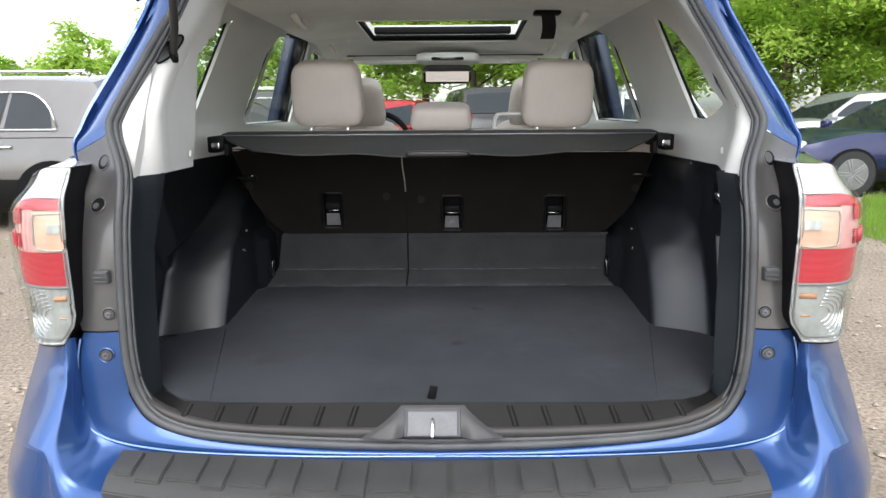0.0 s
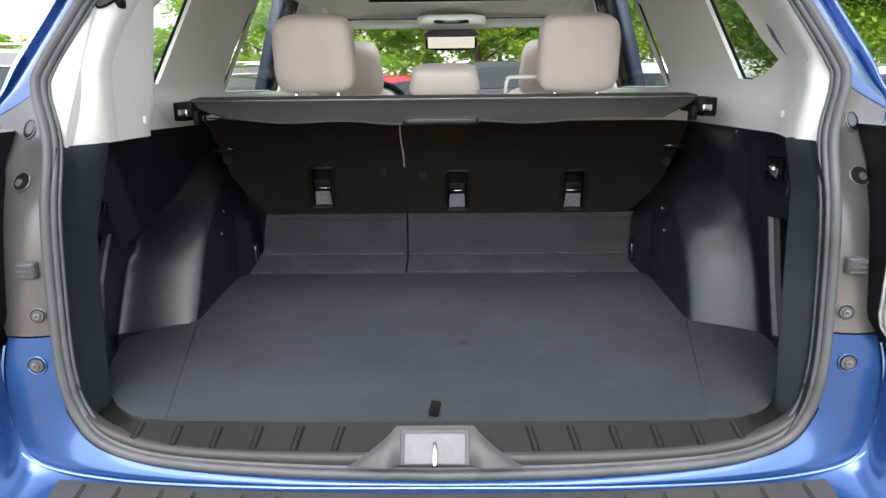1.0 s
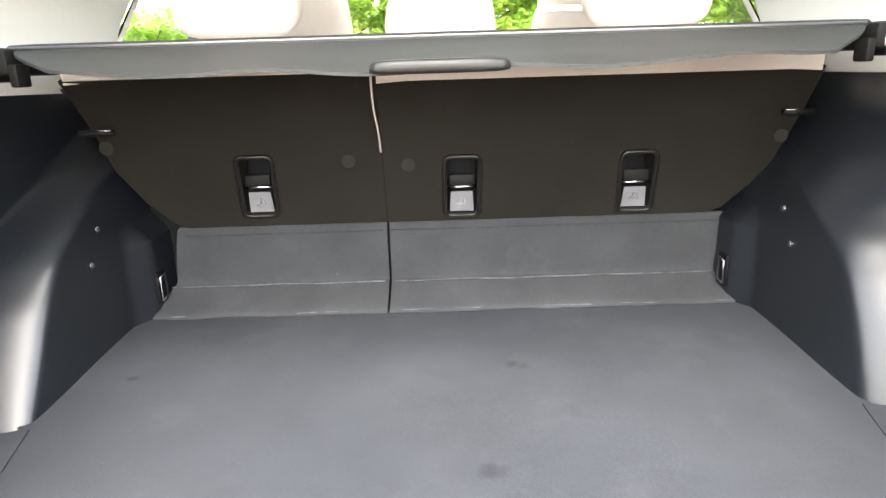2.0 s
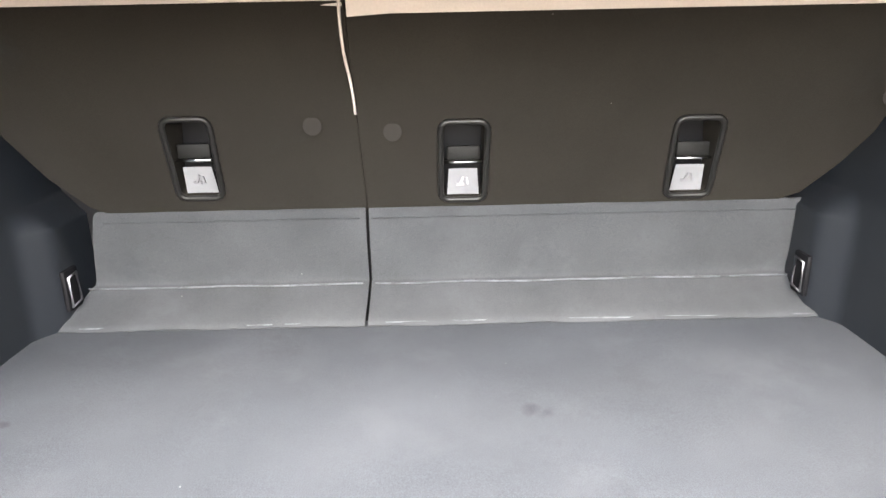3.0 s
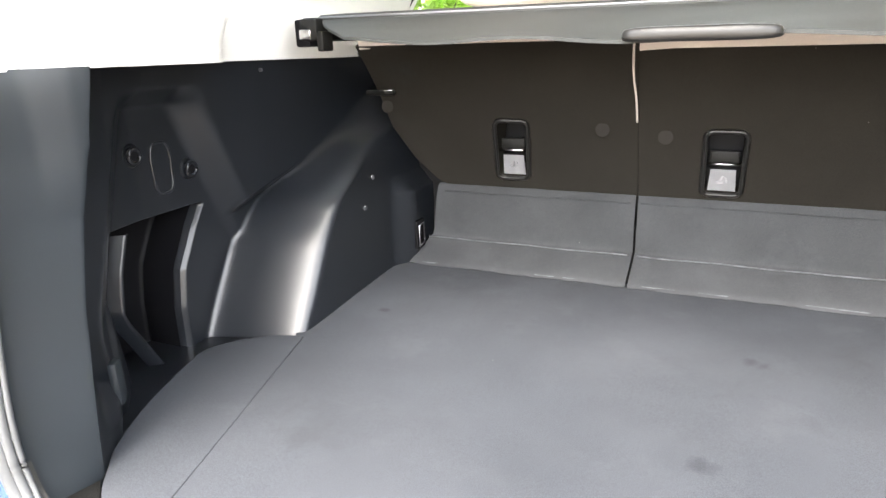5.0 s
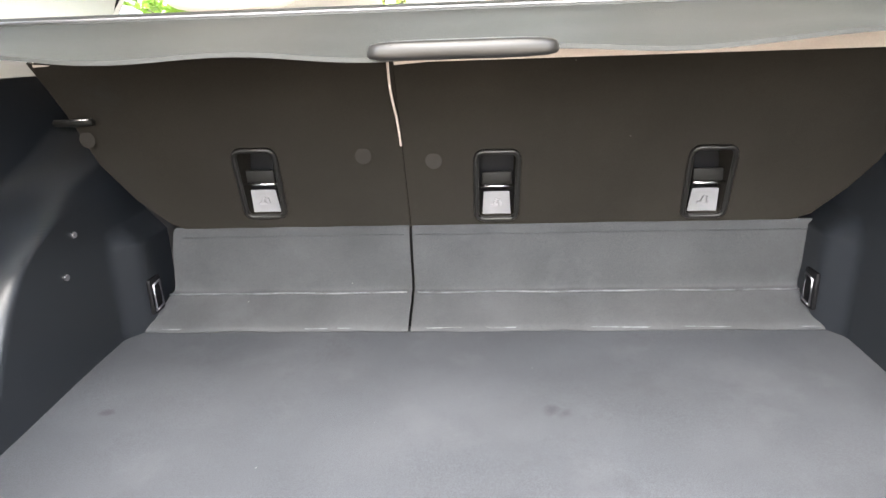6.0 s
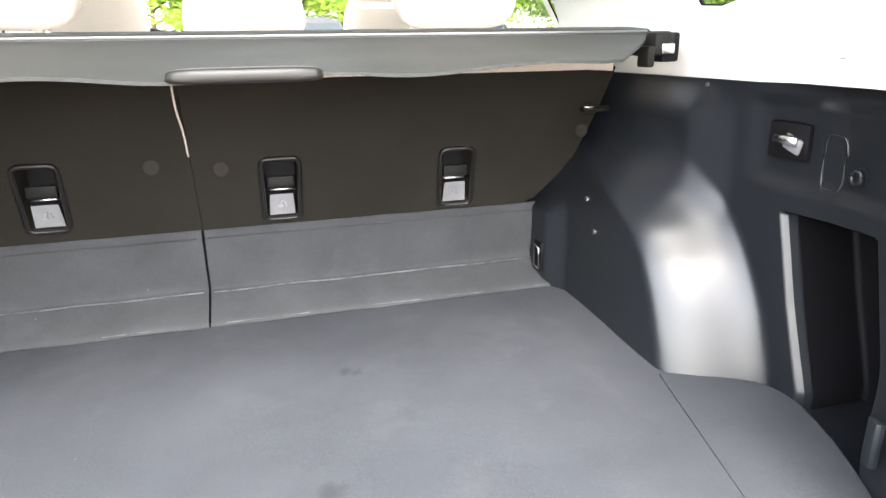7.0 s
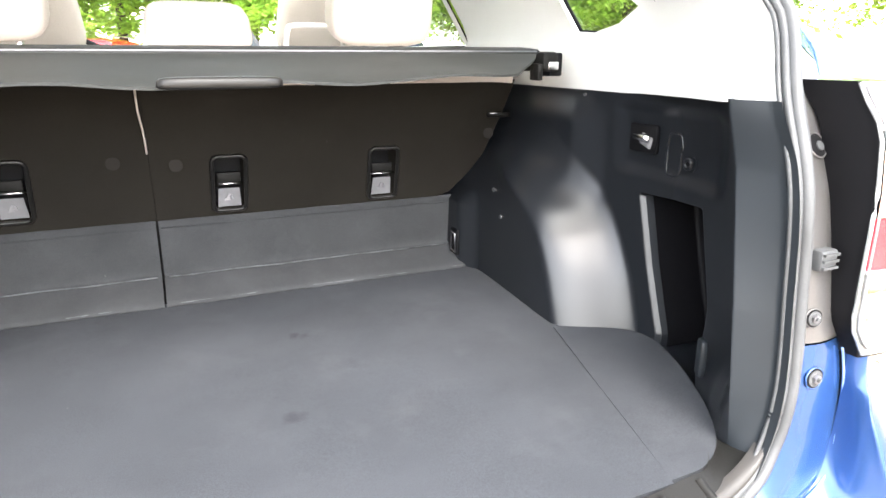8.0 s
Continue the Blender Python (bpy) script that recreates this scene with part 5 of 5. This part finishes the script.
for s in (-1, 1):
    lean = Matrix.Rotation(radians(38), 4, "X")
    visor = part("sun_visor", cushion((s * .29 + .01, 2.005, 1.535), (.34, .050, .024), .3, 1, 8, lean), M_HEAD, car, "pale sun visor")
    part("visor_shadow_gap", box((s * .29 + .01, 2.02, 1.556), (.40, .02, .006), .002), M_GRIP, visor)
    for y in (.84, 1.86):
        x = s * (.455 if y < 1 else .525)
        part("grab_handle", tube(spline([(x, y - .07, 1.588), (x - s * .012, y - .055, 1.564), (x - s * .014, y, 1.556), (x - s * .012, y + .055, 1.564), (x, y + .07, 1.588)], 16), .0105, 8), M_HEAD, car, "pale grab handle")
belt = part("belt_anchor", box((.345, .86, 1.597), (.085, .05, .014), .004), M_GRAIN, car, "dark ceiling belt retractor")
part("belt_webbing", loft([[(.325 + .045 * i / 4 + .006 * math.sin(t * 3), .855 + .012 * t, 1.592 - .075 * t) for i in range(5)] for t in np.linspace(0, 1, 8)]), M_GRAIN, belt)
for s in (-1, 1):
    tilt = Matrix.Rotation(radians(-s * 12), 4, "Y") @ Matrix.Rotation(radians(-14), 4, "X")
    part("door_frame", box((s * (.745 if s > 0 else .722), 1.645, 1.41), (.05, .06, .42), .012, turn=tilt), M_BLUE_SHADED, car, "blue painted centre pillar")
    part("centre_pillar", box((s * (.71 if s > 0 else .69), 1.71, 1.41), (.035, .10, .42), .012, turn=tilt), M_DARK, car, "dark centre pillar trim")
    part("door_card", box((s * .74, 1.5, .85), (.06, 2.2, .80), .02), M_TRIM, car)
# the shell sits a touch off the cargo bay's middle line
for ob in car.children:
    if ob.name.split(".")[0] not in {"side_lining", "bracket", "sill_trim", "latch_housing"}:
        ob.location.x += .006
# ---------------------------------------------------------------- ground
M_GRAVEL = material("grey_brown_gravel", (0.25, 0.205, 0.158), 0.95, 0.0, 0.22, 1.2, 0.45, 1.0, 55)
M_STONE = material("pebble", (0.33, 0.285, 0.23), 0.9, 0.0, 0.35, 30, 0.2, 0.3, 200)
M_GRASS = material("grass", (0.13, 0.24, 0.035), 0.7, 0.0, 0.35, 2.0)
M_LEAF = material("leaf", (0.17, 0.32, 0.055), 0.5, 0.0, 0.4, 0.7)
M_LEAF2 = material("light_leaf", (0.32, 0.47, 0.09), 0.5, 0.0, 0.4, 0.8)
M_BARK = material("bark", (0.13, 0.10, 0.075), 0.9, 0.0, 0.3, 6, 0.2, 0.5, 40)
for m in (M_LEAF, M_LEAF2, M_GRASS):
    nt = m.node_tree
    b = nt.nodes["Principled BSDF"]
    tl = nt.nodes.new("ShaderNodeBsdfTranslucent")
    tl.inputs["Color"].default_value = (0.52, 0.70, 0.14, 1)
    mx = nt.nodes.new("ShaderNodeMixShader")
    mx.inputs["Fac"].default_value = 0.55
    nt.links.new(b.outputs["BSDF"], mx.inputs[1])
    nt.links.new(tl.outputs["BSDF"], mx.inputs[2])
    nt.links.new(mx.outputs["Shader"], nt.nodes["Material Output"].inputs["Surface"])

bm = bmesh.new()
bmesh.ops.create_grid(bm, x_segments=60, y_segments=60, size=300)
tagged(part("ground", bm, M_GRAVEL), "grey brown gravel yard with small stones", "ground", kind="structure")


def raw(name, verts, faces, mat, parent=None, label="", category="", kind=""):
    me = bpy.data.meshes.new(name)
    me.from_pydata(verts, [], faces)
    me.materials.append(mat)
    ob = new(name, me)
    if parent is not None:
        ob.parent = parent
    return tagged(ob, label, category, "", kind)


# loose pebbles on both sides of the car
rs = np.random.RandomState(3)
verts, faces = [], []
OCT = [(1, 0, 0), (0, 1, 0), (-1, 0, 0), (0, -1, 0), (0, 0, 1), (0, 0, -1)]
OF = [(0, 1, 4), (1, 2, 4), (2, 3, 4), (3, 0, 4), (1, 0, 5), (2, 1, 5), (3, 2, 5), (0, 3, 5)]
for k in range(9000):
    s = -1 if k % 2 else 1
    x, y = s * (1.0 + rs.rand() ** 1.3 * 4.5), -0.9 + rs.rand() * 7.0
    r = .006 + .016 * rs.rand() ** 3
    a = rs.rand() * 6.3
    o = len(verts)
    for p in OCT:
        px, py, pz = (p[0] * r * (1 + .4 * rs.rand()), p[1] * r * (.7 + .3 * rs.rand()), p[2] * r * .6)
        verts.append((x + px * math.cos(a) - py * math.sin(a), y + px * math.sin(a) + py * math.cos(a), pz + r * .35))
    faces += [tuple(o + i for i in f) for f in OF]
raw("pebbles", verts, faces, M_STONE, None, "loose grey pebbles on the gravel", "pebbles", "stuff")


def grass(name, areas, count):
    verts, faces = [], []
    for k in range(count):
        x0, x1, y0, y1 = areas[k % len(areas)]
        x, y = x0 + (x1 - x0) * rs.rand(), y0 + (y1 - y0) * rs.rand()
        if noise.noise((x * .7, y * .7, 0)) < -.15:
            continue
        a, h, w = rs.rand() * 6.3, .05 + .11 * rs.rand(), .012
        lean = .05 * rs.rand()
        o = len(verts)
        c, s = math.cos(a), math.sin(a)
        verts += [(x - w * c, y - w * s, 0), (x + w * c, y + w * s, 0), (x - lean * s, y + lean * c, h)]
        faces.append((o, o + 1, o + 2))
    return raw(name, verts, faces, M_GRASS, None, "patchy green grass at the edge of the gravel", "grass", "stuff")


grass("grass", [(4.2, 11, 3.9, 7.6), (4.5, 13, 5.5, 10.5), (5, 14, 8, 13)], 60000)
grass("grass", [(-7, -4.4, 3.9, 4.9), (-12, -4, 9, 13)], 9000)


# ---------------------------------------------------------------- trees
def leaves(center, radii, clumps, per, size, seed, droop=.5):
    """Leaf blades in clumps on an uneven crown; returns vertices and faces."""
    r = np.random.RandomState(seed)
    d = r.normal(size=(clumps, 3))
    d /= np.linalg.norm(d, axis=1)[:, None]
    d[:, 2] = np.where(d[:, 2] < -.55, -d[:, 2], d[:, 2])
    rad = .45 + .6 * r.rand(clumps) ** .6
    cl = np.array(center) + d * rad[:, None] * np.array(radii)
    cs = .20 + .25 * r.rand(clumps)
    base = np.repeat(cl, per, axis=0)
    spread = np.repeat(cs, per)[:, None] * min(radii) * .38
    pos = base + r.normal(size=base.shape) * spread * np.array((1, 1, .55))
    n = len(pos)
    yaw, pitch = r.rand(n) * 2 * math.pi, -droop * r.rand(n) - .1
    ln = size * (.7 + .6 * r.rand(n))
    fx = np.stack([np.cos(yaw) * np.cos(pitch), np.sin(yaw) * np.cos(pitch), np.sin(pitch)], 1)
    sx = np.stack([-np.sin(yaw), np.cos(yaw), .5 * r.normal(size=n)], 1)
    v = np.stack([pos, pos + fx * ln[:, None] * .5 + sx * ln[:, None] * .22, pos + fx * ln[:, None], pos + fx * ln[:, None] * .5 - sx * ln[:, None] * .22], 1).reshape(-1, 3)
    f = np.arange(n * 4).reshape(-1, 4)
    return v, f


def tree(x, y, h, w, seed, mat, clumps=70, per=90, size=.16, low=.15, label="broad leafy green tree"):
    t = thing("tree", label, "tree", "trees round the yard", (x, y, 0))
    r = random.Random(seed)
    path = [(0, 0, 0), (.05 * r.uniform(-1, 1), .05, h * .3), (.2 * r.uniform(-1, 1), .1 * r.uniform(-1, 1), h * .75)]
    tr = bmesh.new()
    sp = spline(path, 8)
    rings = []
    for i, p in enumerate(sp):
        rr = (.03 + .02 * h) * (1 - .75 * i / 8)
        rings.append([(p[0] + rr * math.cos(a), p[1] + rr * math.sin(a), p[2]) for a in np.linspace(0, 2 * math.pi, 9)[:-1]])
    tr = loft(rings, closed=True, flip=True)
    for k in range(6):
        a = 2 * math.pi * k / 6 + r.random()
        z0 = h * (.25 + .07 * k)
        tr = merge(tr, tube([(0, 0, z0), (.5 * w * math.cos(a) * .5, .5 * w * math.sin(a) * .5, z0 + h * .12), (w * .42 * math.cos(a), w * .42 * math.sin(a), z0 + h * .2)], .012 * h * .5, 5))
    part("trunk", tr, M_BARK, t)
    v, f = leaves((0, 0, h * (low + 1) / 2), (w / 2, w / 2, h * (1 - low) / 2), clumps, per, size, seed)
    raw("crown", v.tolist(), f.tolist(), mat, t)
    return t


ring = random.Random(11)
# tall trees beyond the parked cars on one side
for k, (x, y, h, w) in enumerate([(8.5, 15.5, 8.5, 5.5), (12, 14.5, 9, 6), (15.5, 12.5, 9, 6), (18.5, 9.5, 9, 6), (11, 18, 10, 6), (16, 17, 10, 6.5), (20, 5, 9, 6), (10.2, 16.2, 5, 5), (13.8, 15.2, 5, 5), (6.4, 17.5, 6, 5)]):
    tree(x, y, h, w, 20 + k, (M_LEAF2, M_LEAF)[k % 3 == 2], 150, 330, .135, .03)
# woods beyond the bonnet
for k, (x, y, h, w) in enumerate([(-8, 25, 8, 6), (-3.5, 24, 7.5, 6), (1, 25, 8, 6), (5, 23, 8, 6), (8, 21, 9, 6), (-1, 29, 10, 7), (4, 29, 10, 7)]):
    tree(x, y, h, w, 40 + k, (M_LEAF2, M_LEAF)[k % 2], 130, 150, .25, .02)
# lower bushes on the other side, open sky above
for k, (x, y, h, w) in enumerate([(-15, 15.5, 2.9, 4.5), (-12.2, 16.5, 2.8, 3.8), (-9.6, 16.2, 3.4, 2.6), (-7.4, 17, 2.8, 3.6), (-4.6, 18.5, 3.9, 4), (-18.5, 12, 3.0, 4.5), (-20.5, 7, 3, 5)]):
    tree(x, y, h, w, 60 + k, (M_LEAF2, M_LEAF)[k % 2], 46, 110, .17, .05, "leafy green bush against the bright sky")
# far woods all round
for k in range(26):
    a = 2 * math.pi * (k + .3 * ring.random()) / 26
    if 1.75 < a < 5.9:
        continue
    d = 36 + 6 * ring.random()
    tree(d * math.cos(a), d * math.sin(a), 9 + 3 * ring.random(), 10, 90 + k, (M_LEAF, M_LEAF2)[k % 2], 50, 70, .5, .03)

# ---------------------------------------------------------------- parked cars
M_CARGLASS = material("dark_car_glass", (0.02, 0.025, 0.028), 0.06, 0.0, 0.1, 3)
M_LAMP = material("lamp_glass", (0.75, 0.78, 0.8), 0.08, 0.3, 0.2, 30, coat=1.0)


def paint(name, color, metal=0.4):
    return material(name, color, 0.25, metal, 0.06, 3, 0.05, 0.02, 900, coat=0.6)


def parked_car(name, label, at, turn, body, length=4.6, width=1.82, height=1.46, kind="sedan", group="parked cars", trim=None):
    """A parked car that faces +x in its own frame: body, glasshouse, panes, wheels, lamps and trim."""
    c = thing(name, label, "car", group, at, turn)
    L, W, H = length, width / 2, height
    tall = kind == "suv"
    belt = H * (.62 if tall else .65)
    nose, tail = L / 2, -L / 2
    a0 = .19 * L              # windscreen foot
    r0 = -.47 * L if tall else -.30 * L    # rear window foot
    top0, top1 = (.02 * L, -.38 * L) if tall else (.03 * L, -.17 * L)
    def deck(x):
        if x > a0:
            return belt + .04 - .22 * smooth(a0, nose, x) ** 1.6 - .03
        if x < r0:
            return belt + (.0 if tall else .06) - .05 * smooth(r0, tail, x)
        return belt + .01
    rows = []
    for x in np.linspace(tail, nose, 34):
        e = 1 - .20 * smooth(.36 * L, nose, x) ** 2 - .14 * smooth(-.38 * L, tail, x) ** 2
        z0 = .24 + .10 * smooth(.44 * L, nose, x) + .12 * smooth(-.44 * L, tail, x)
        zt = deck(x) - .18 * smooth(nose - .10, nose, x) - .12 * smooth(tail + .08, tail, x)
        rows.append([(x, s * W * e * k, z0 + (zt - z0) * t) for s, k, t in (
            (1, .90, 0), (1, .985, .18), (1, 1, .45), (1, .985, .74), (1, .94, .95), (1, .80, 1.0), (1, .4, 1.015), (-1, .4, 1.015), (-1, .80, 1.0), (-1, .94, .95), (-1, .985, .74), (-1, 1, .45), (-1, .985, .18), (-1, .90, 0))])
    bm = loft(rows)
    bm.faces.new([v for v in bm.verts][:14])
    bm.faces.new([v for v in bm.verts][-14:])
    bmesh.ops.recalc_face_normals(bm, faces=bm.faces)
    part("body", bm, body, c)
    def house(u, v, s, out=0.0):
        """A point of the glasshouse: u from the rear foot to the windscreen foot, v from the belt to the roof."""
        x = (r0 + (a0 - r0) * u) * (1 - v) + (top1 + (top0 - top1) * u) * v
        return (x, s * (W * (.935 - .20 * v) + out), belt - .02 + (H - belt - .03) * (v - .06 * v * (2 * u - 1) ** 2))
    rows = []
    for u in np.linspace(0, 1, 14):
        rows.append([house(u, v, 1) for v in np.linspace(0, 1, 6)] + [(house(u, 1, 1)[0], W * .735 * k, H - .012 + .02 * (1 - k * k) - .04 * (2 * u - 1) ** 2) for k in (.7, .3, -.3, -.7)] + [house(u, v, -1) for v in np.linspace(1, 0, 6)])
    bm = loft(rows)
    for end in (0, -1):
        bm.verts.ensure_lookup_table()
        n = len(rows[0])
        bm.faces.new([bm.verts[i] for i in (range(n) if end == 0 else range(len(rows) * n - n, len(rows) * n))])
    bmesh.ops.recalc_face_normals(bm, faces=bm.faces)
    part("glasshouse", bm, body, c)
    spans = ((.27, .45), (.47, .68), (.70, .94)) if tall else ((.12, .30), (.32, .62), (.64, .94))
    first, last = spans[0][0], spans[-1][1]
    def brow(u):
        """Upper edge of the side windows, rounded off at both ends."""
        k = min(1.0, max(0.0, (u - first + .02) / .16))
        q = min(1.0, max(0.0, (last + .03 - u) / .10))
        return .16 + (.60 if tall else .56) * math.sqrt(max(0, 1 - (1 - k) ** 2.6)) * math.sqrt(max(0, 1 - (1 - q) ** 2.2))
    for s in (1, -1):
        for u0, u1 in spans:
            bm = loft([[house(u, .14 + (brow(u) - .14) * v, s, .006) for u in np.linspace(u0, u1, 9)] for v in np.linspace(0, 1, 5)])
            w = part("side_window", bm, M_CARGLASS, c)
            if trim is not None:
                for va in (0, 1):
                    part("window_trim", tube([house(u, .13 if va == 0 else brow(u) + .02, s, .008) for u in np.linspace(u0 - .02, u1 + .02, 14)], .014, 6), trim, w)
        part("sill_cladding", loft([[(x, s * W * k, z) for k, z in ((.93, .22), (1.008, .27), (1.008, .58 if tall else .40))] for x in np.linspace(-.34 * L, .34 * L, 5)]), M_GRAIN, c)
        for x in (.0, -.2):
            part("door_handle", box((x * L + .1, s * (W * .985), belt - .12), (.18, .03, .03), .01), body if trim is None else trim, c)
        part("head_lamp", cushion((nose - .20, s * W * .68, belt - .20), (.36, .34, .13), .3, .8, 5), M_LAMP, c, "clear headlamp")
        part("tail_lamp", cushion((tail + (.20 if tall else .13), s * W * .80, belt + (.04 if tall else -.10)), (.34, .26, .15), .3, .9, 5), M_RED, c, "red tail lamp")
        part("door_mirror", cushion((a0 - .12, s * (W + .06), belt + .05), (.14, .18, .12), .4, .9, 5), body, c)
        if tall:
            part("roof_rail", tube([(top1 + .05, s * W * .70, H - .02), (top1 + .12, s * W * .70, H + .035), (top0 - .15, s * W * .70, H + .035), (top0 - .05, s * W * .70, H - .03)], .018, 6), M_CHROME, c)
        for x in (.30 * L, -.29 * L):
            part("wheel_arch", disc((x, s * (W - .09), .33), .45 if tall else .37, .205, 30, "Y"), M_DARK, c)
            w = part("wheel", disc((x, s * (W - .085), .33), .33, .21, 36, "Y"), M_TYRE, c)
            part("rim", disc((x, s * (W + .016), .33), .225, .02, 28, "Y"), M_STEEL, w)
            for k in range(5):
                a = 2 * math.pi * k / 5
                for da in (-.16, .16):
                    part("spoke", box((x + .12 * math.cos(a + da), s * (W + .026), .33 + .12 * math.sin(a + da)), (.20, .02, .028), .006, turn=Matrix.Rotation(-a - da * .4, 4, "Y")), M_LABEL, w)
    fw = loft([[(house(1, v, k)[0] + .012, house(1, v, k)[1] * .92, house(1, v, k)[2] + .008) for k in (1, .5, 0, -.5, -1)] for v in np.linspace(.06, .92, 4)])
    part("windscreen", fw, M_CARGLASS, c)
    rw = loft([[(house(0, v, k)[0] - .012, house(0, v, k)[1] * .9, house(0, v, k)[2] + .006) for k in (1, .5, 0, -.5, -1)] for v in np.linspace(.2, .9, 4)])
    part("rear_window", rw, M_CARGLASS, c)
    part("grille", cushion((nose - .05, 0, belt - .32), (.10, W * 1.1, .16), .3, .9, 5), M_GRAIN, c)
    part("bumper_insert", cushion((tail + .06, 0, .40), (.14, W * 1.5, .18), .3, 1, 5), M_GRAIN, c)
    return c


M_GREYCAR = paint("warm_grey_paint", (0.15, 0.145, 0.14))
M_NAVY = paint("navy_paint", (0.006, 0.010, 0.060), 0.2)
M_SILVER = paint("silver_paint", (0.50, 0.52, 0.54), 0.6)
M_REDCAR = paint("red_paint", (0.42, 0.02, 0.02), 0.2)
M_WHITE = paint("white_paint", (0.75, 0.76, 0.77), 0.0)
M_BLACKCAR = paint("black_paint", (0.015, 0.015, 0.017), 0.2)
parked_car("parked_suv", "warm grey SUV with bright window trim, parked on gravel", (-5.55, 6.5, 0), 180, M_GREYCAR, 4.62, 1.86, 1.68, "suv", trim=M_CHROME)
parked_car("parked_sedan", "navy blue sedan with silver alloy wheels, parked on grass", (7.2, 8.9, 0), 180, M_NAVY, 4.7, 1.84, 1.45)
parked_car("parked_hatchback", "silver crossover parked behind the navy sedan", (8.3, 12.6, 0), 180, M_SILVER, 4.6, 1.8, 1.58)
parked_car("parked_suv", "white SUV parked beside the blue one", (4.15, 12.0, 0), 268, M_WHITE, 4.5, 1.82, 1.66, "suv")
parked_car("parked_hatchback", "bright red hatchback parked nose on", (-1.35, 14.2, 0), 255, M_REDCAR, 4.2, 1.76, 1.50, "suv")
parked_car("parked_suv", "black SUV parked in front of the trees", (.75, 14.6, 0), 100, M_BLACKCAR, 4.7, 1.9, 1.75, "suv")
parked_car("parked_sedan", "dark sedan parked behind the grey SUV", (-4.1, 10.2, 0), 200, M_BLACKCAR, 4.5, 1.8, 1.45)
parked_car("parked_suv", "black SUV with bright trim behind the dark sedan", (-4.6, 13.4, 0), 190, M_BLACKCAR, 4.6, 1.85, 1.72, "suv", trim=M_CHROME)
